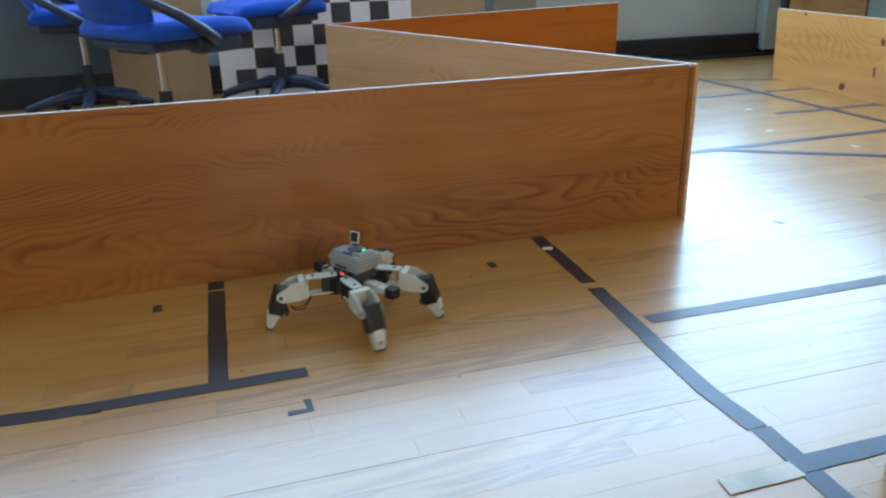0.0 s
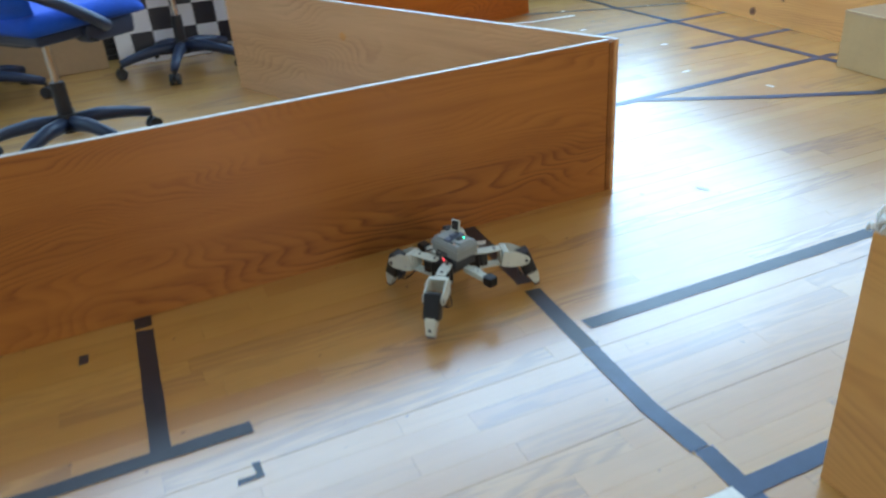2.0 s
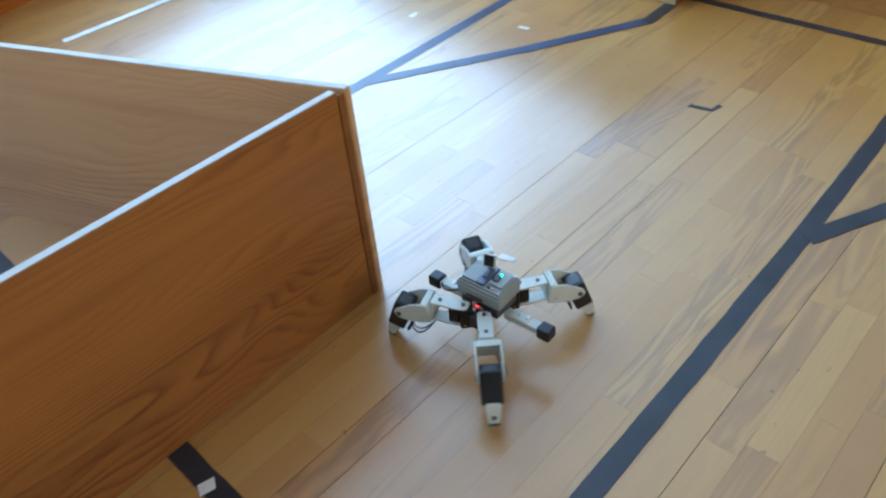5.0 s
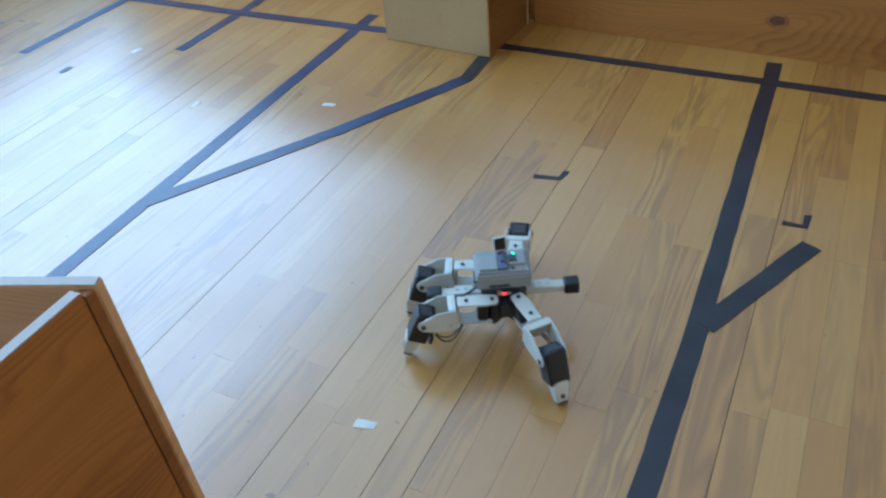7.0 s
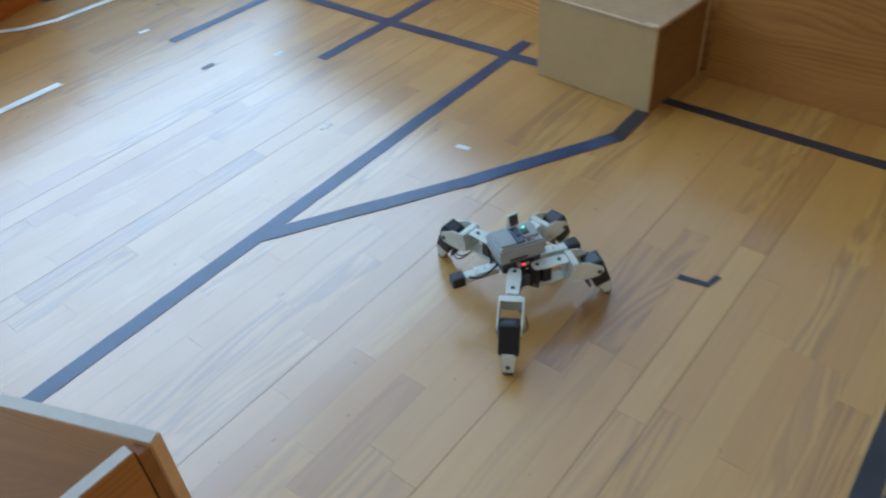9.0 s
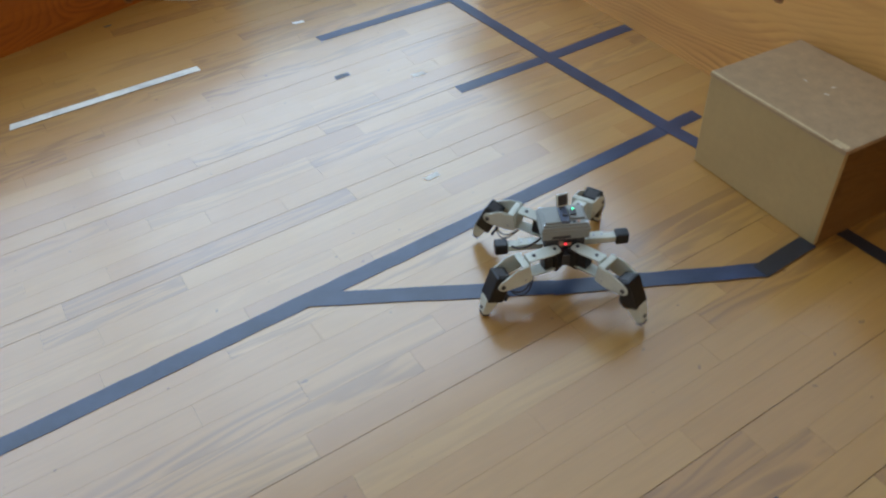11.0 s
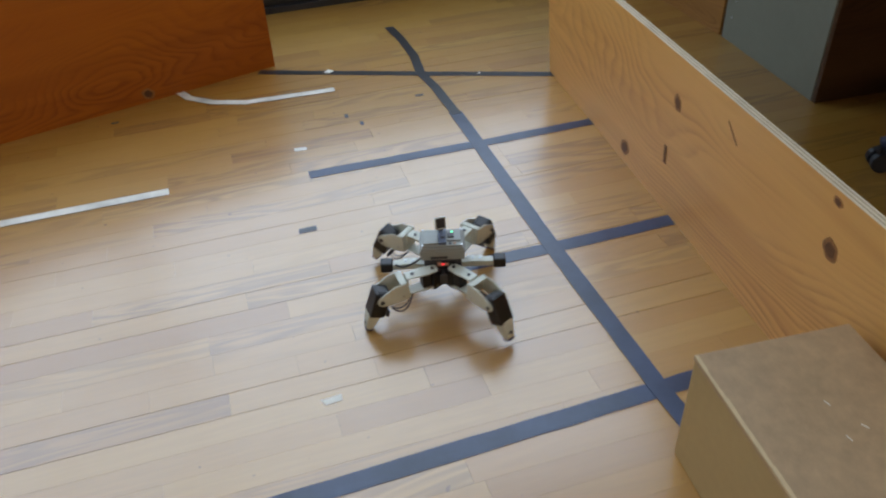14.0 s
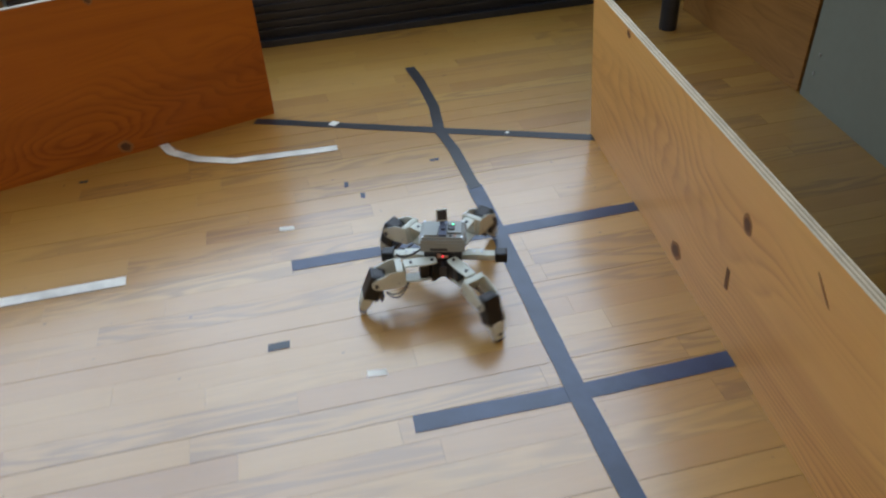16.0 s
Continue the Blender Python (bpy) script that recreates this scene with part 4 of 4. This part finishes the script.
def build_robot():
    r = thing("walking_robot", Matrix.Identity(4), "four-legged walking robot of cream brackets and black servos", "robot")
    # controller box
    bm = bmesh.new()
    box(bm, (-0.054, -0.038, 0.156), (0.054, 0.038, 0.192), 0.004, None, 3)
    box(bm, (-0.0565, -0.040, 0.1785), (0.0565, 0.040, 0.1845), 0.0015)
    box(bm, (-0.050, -0.034, 0.1915), (0.050, 0.034, 0.197), 0.002)
    body = part("controller", bm, CONTROLLER, r)
    bm = bmesh.new()
    box(bm, (-0.046, -0.030, 0.1968), (-0.010, 0.012, 0.2025), 0.002)
    part("raised_cover", bm, CONTROLLER, body)
    bm = bmesh.new()
    box(bm, (0.012, -0.018, 0.1968), (0.046, 0.026, 0.2015), 0.002)
    part("raised_cover", bm, CONTROLLER, body)
    bm = bmesh.new()
    box(bm, (0.014, -0.008, 0.2014), (0.029, 0.010, 0.2045), 0.0015)
    part("button", bm, DARK_GREY, body)
    bm = bmesh.new()
    box(bm, (0.022, 0.012, 0.2012), (0.0265, 0.0165, 0.2030), 0.0005)
    part("green_light", bm, LED_GREEN, body, "small green indicator light")
    bm = bmesh.new()
    box(bm, (-0.009, -0.030, 0.1968), (0.010, 0.030, 0.204), 0.002)
    box(bm, (-0.004, -0.014, 0.2038), (0.006, 0.018, 0.211), 0.002)
    part("socket_block", bm, BLUE_GREY, body)
    for x in (-0.030, -0.022, 0.020, 0.030):
        bm = bmesh.new()
        cyl(bm, 0.0035, 0.0035, (x, -0.026, 0.1968), (x, -0.026, 0.1995), 12)
        part("small_button", bm, DARK_GREY if abs(x) < 0.025 else LABEL_RED, body)
    for x in (-0.047, 0.047):
        for y in (-0.031, 0.031):
            bm = bmesh.new()
            cyl(bm, 0.003, 0.003, (x, y, 0.1968), (x, y, 0.1982), 10)
            part("case_screw", bm, SCREW, body)
    bm = bmesh.new()
    box(bm, (-0.030, -0.0385, 0.160), (0.012, -0.0378, 0.168))
    part("slot", bm, DARK_GREY, body)
    bm = bmesh.new()
    box(bm, (-0.046, -0.035, 0.126), (0.046, 0.035, 0.1558), 0.004)
    part("lower_case", bm, DARK_GREY, r)
    bm = bmesh.new()
    box(bm, (-0.004, -0.041, 0.136), (0.030, -0.0345, 0.151), 0.002)
    part("rear_plug", bm, SERVO, r)
    bm = bmesh.new()
    box(bm, (-0.014, -0.0415, 0.140), (0.014, -0.0342, 0.1495), 0.001)
    part("rear_label", bm, LABEL_RED, r)
    bm = bmesh.new()
    box(bm, (-0.0025, -0.0432, 0.1445), (0.0025, -0.0416, 0.1490), 0.0005)
    part("red_light", bm, LED_RED, r, "small red indicator light")
    # spine and hip servos
    bm = bmesh.new()
    box(bm, (-0.010, -0.058, 0.094), (0.010, 0.058, 0.1258), 0.003)
    part("spine", bm, DARK_GREY, r)
    for k, (x, y, a) in HIPS.items():
        bm = bmesh.new()
        box(bm, (-0.020, -0.0145, -0.034), (0.0095, 0.0145, 0.0155), 0.004, Matrix.Translation((x, y, HIP_Z + BODY_DROP)) @ pose(0, 0, 0, 0, 0, a))
        part("hip_motor", bm, SERVO, r)
    for s in (-1, 1):
        bm = bmesh.new()
        box(bm, (min(s * 0.0445, s * 0.126), -0.011, 0.110), (max(s * 0.0445, s * 0.126), 0.011, 0.1255), 0.002)
        box(bm, (min(s * 0.060, s * 0.1), -0.0125, 0.1255), (max(s * 0.060, s * 0.1), 0.0125, 0.1285), 0.001)
        boom = part("side_boom", bm, BRACKET, r)
        bm = bmesh.new()
        box(bm, (min(s * 0.126, s * 0.157), -0.0145, 0.104), (max(s * 0.126, s * 0.157), 0.0145, 0.132), 0.005, None, 3)
        part("end_block", bm, SERVO, boom)
        for x in (0.075, 0.094):
            bm = bmesh.new()
            cyl(bm, 0.003, 0.003, (s * x, 0, 0.1284), (s * x, 0, 0.1302), 10)
            part("boom_screw", bm, SCREW, boom)
    bm = bmesh.new()
    tube(bm, arc((-0.052, -0.026, 0.158), (-0.118, -0.012, 0.128), (-0.006, -0.010, -0.008), 12), 0.0026, 8)
    part("black_cable", bm, CABLE, r)
    # small sensor plate on a stem
    bm = bmesh.new()
    box(bm, (-0.007, 0.010, 0.203), (0.003, 0.016, 0.226), 0.001)
    part("sensor_stem", bm, DARK_GREY, r)
    tip = Matrix.Translation((-0.002, 0.010, 0.232)) @ pose(0, 0, 0, -12, 0, 12)
    bm = bmesh.new()
    box(bm, (-0.0135, -0.002, -0.015), (0.0135, 0.003, 0.016), 0.0012, tip)
    plate = part("sensor_plate", bm, BRACKET, r)
    bm = bmesh.new()
    box(bm, (-0.0105, -0.0035, -0.011), (0.0105, -0.0018, 0.0145), 0.0005, tip)
    part("sensor_face", bm, SERVO, plate)
    for o in r.children_recursive:
        o.data.transform(Matrix.Translation((0, 0, -BODY_DROP)))
    legs = {}
    first = build_leg(r)
    for k, (x, y, a) in HIPS.items():
        m = Matrix.Translation((x, y, HIP_Z)) @ pose(0, 0, 0, 0, 0, a)
        if k == "rl":
            legs[k] = first
            first.matrix_local = m
        else:
            legs[k] = copy_thing(first, m)
            legs[k].parent = r
    return r, legs


build_room()
build_convector()
build_boards()
build_crate()
build_chairs()
build_backdrop_things()
build_right_corner()
robot, legs = build_robot()
build_tapes()
build_floor()



def to_metres():
    """All of the above is laid out in plan units; here it becomes metres."""
    for me in bpy.data.meshes:
        me.transform(Matrix.Scale(K, 4))
    for ob in scene.objects:
        if ob.type != "CAMERA":
            ob.location = ob.location * K
    for la in bpy.data.lights:
        la.size, la.size_y, la.energy = la.size * K, la.size_y * K, la.energy * K * K


to_metres()

# ---- the robot's walk: seconds, x, y, heading, and how far each leg is swung (rear left, rear right, front right, front left) ----

def motions():
    rows = [
        (0, -0.074, 2.215, -43, 13, 29, -18, -23), (0.5, 0.030, 2.228, -50, -27, 14, -19, 20), (1, 0.143, 2.296, -60, -6, -20, 24, 1),
        (1.5, 0.250, 2.392, -61, 17, 30, -25, -21), (2, 0.387, 2.368, -58, -32, -11, 16, 20), (2.5, 0.526, 2.460, -62, -28, -13, 17, 30),
        (3, 0.659, 2.603, -67, 15, 32, -34, -16), (3.5, 0.809, 2.561, -64, -34, -9, 14, 26), (6, 1.414, 2.722, -74, -3, 37, -41, -3),
        (6.5, 1.575, 2.698, -60, -25, -15, 23, 16), (7, 1.724, 2.819, -46, -43, -24, 33, 39), (7.5, 1.758, 2.939, -35, -4, 37, -29, -2),
        (8, 1.867, 3.026, -20, -12, -5, 4, -6), (8.5, 1.931, 3.195, -5, -46, -23, 34, 36), (9, 1.880, 3.303, -15, 16, 41, -22, -19),
        (11.5, 2.112, 3.947, -9, -39, -18, 37, 32), (12, 2.057, 4.102, -4, 14, 32, -29, -19), (12.5, 2.122, 4.207, 1, -30, -2, -3, 0),
        (13, 2.138, 4.354, -5, -34, -16, 20, 27), (13.5, 2.089, 4.501, -3, 16, 35, -27, -15), (14, 2.170, 4.618, 0, -25, -3, 8, 12),
        (14.5, 2.168, 4.750, -2, -27, -13, 22, 25), (15, 2.105, 4.900, -1, 15, 36, -26, -23), (15.5, 2.183, 5.021, 5, -34, -7, 13, 13),
        (16, 2.170, 5.149, -1, -30, -6, 15, 13)]
    third = {0: (12, 35, -28, -17), 1: (-32, -17, 25, 27), 2: (-28, -4, 7, 12)}     # mean swing at each third of the gait
    lift = {0: (0, 0, 0, 0), 1: (3, 0, 3, 0), 2: (0, 5, 0, 5)}
    known = {r[0]: r[4:] for r in rows}
    walk(robot, [(t, pose(x * K, y * K, 0, 0, 0, a)) for t, x, y, a, *_ in rows])
    for i, (k, (x, y, a)) in enumerate(HIPS.items()):
        out = []
        for q in range(65):
            t = q * 0.25
            ph = q % 3
            swing = known[t][i] if t in known else third[ph][i]
            out.append((t, pose(x * K, y * K, HIP_Z * K, 0, 0, a + swing) @ pose(0, 0, 0, 0, -lift[ph][i], 0)))
        walk(legs[k], out)


motions()
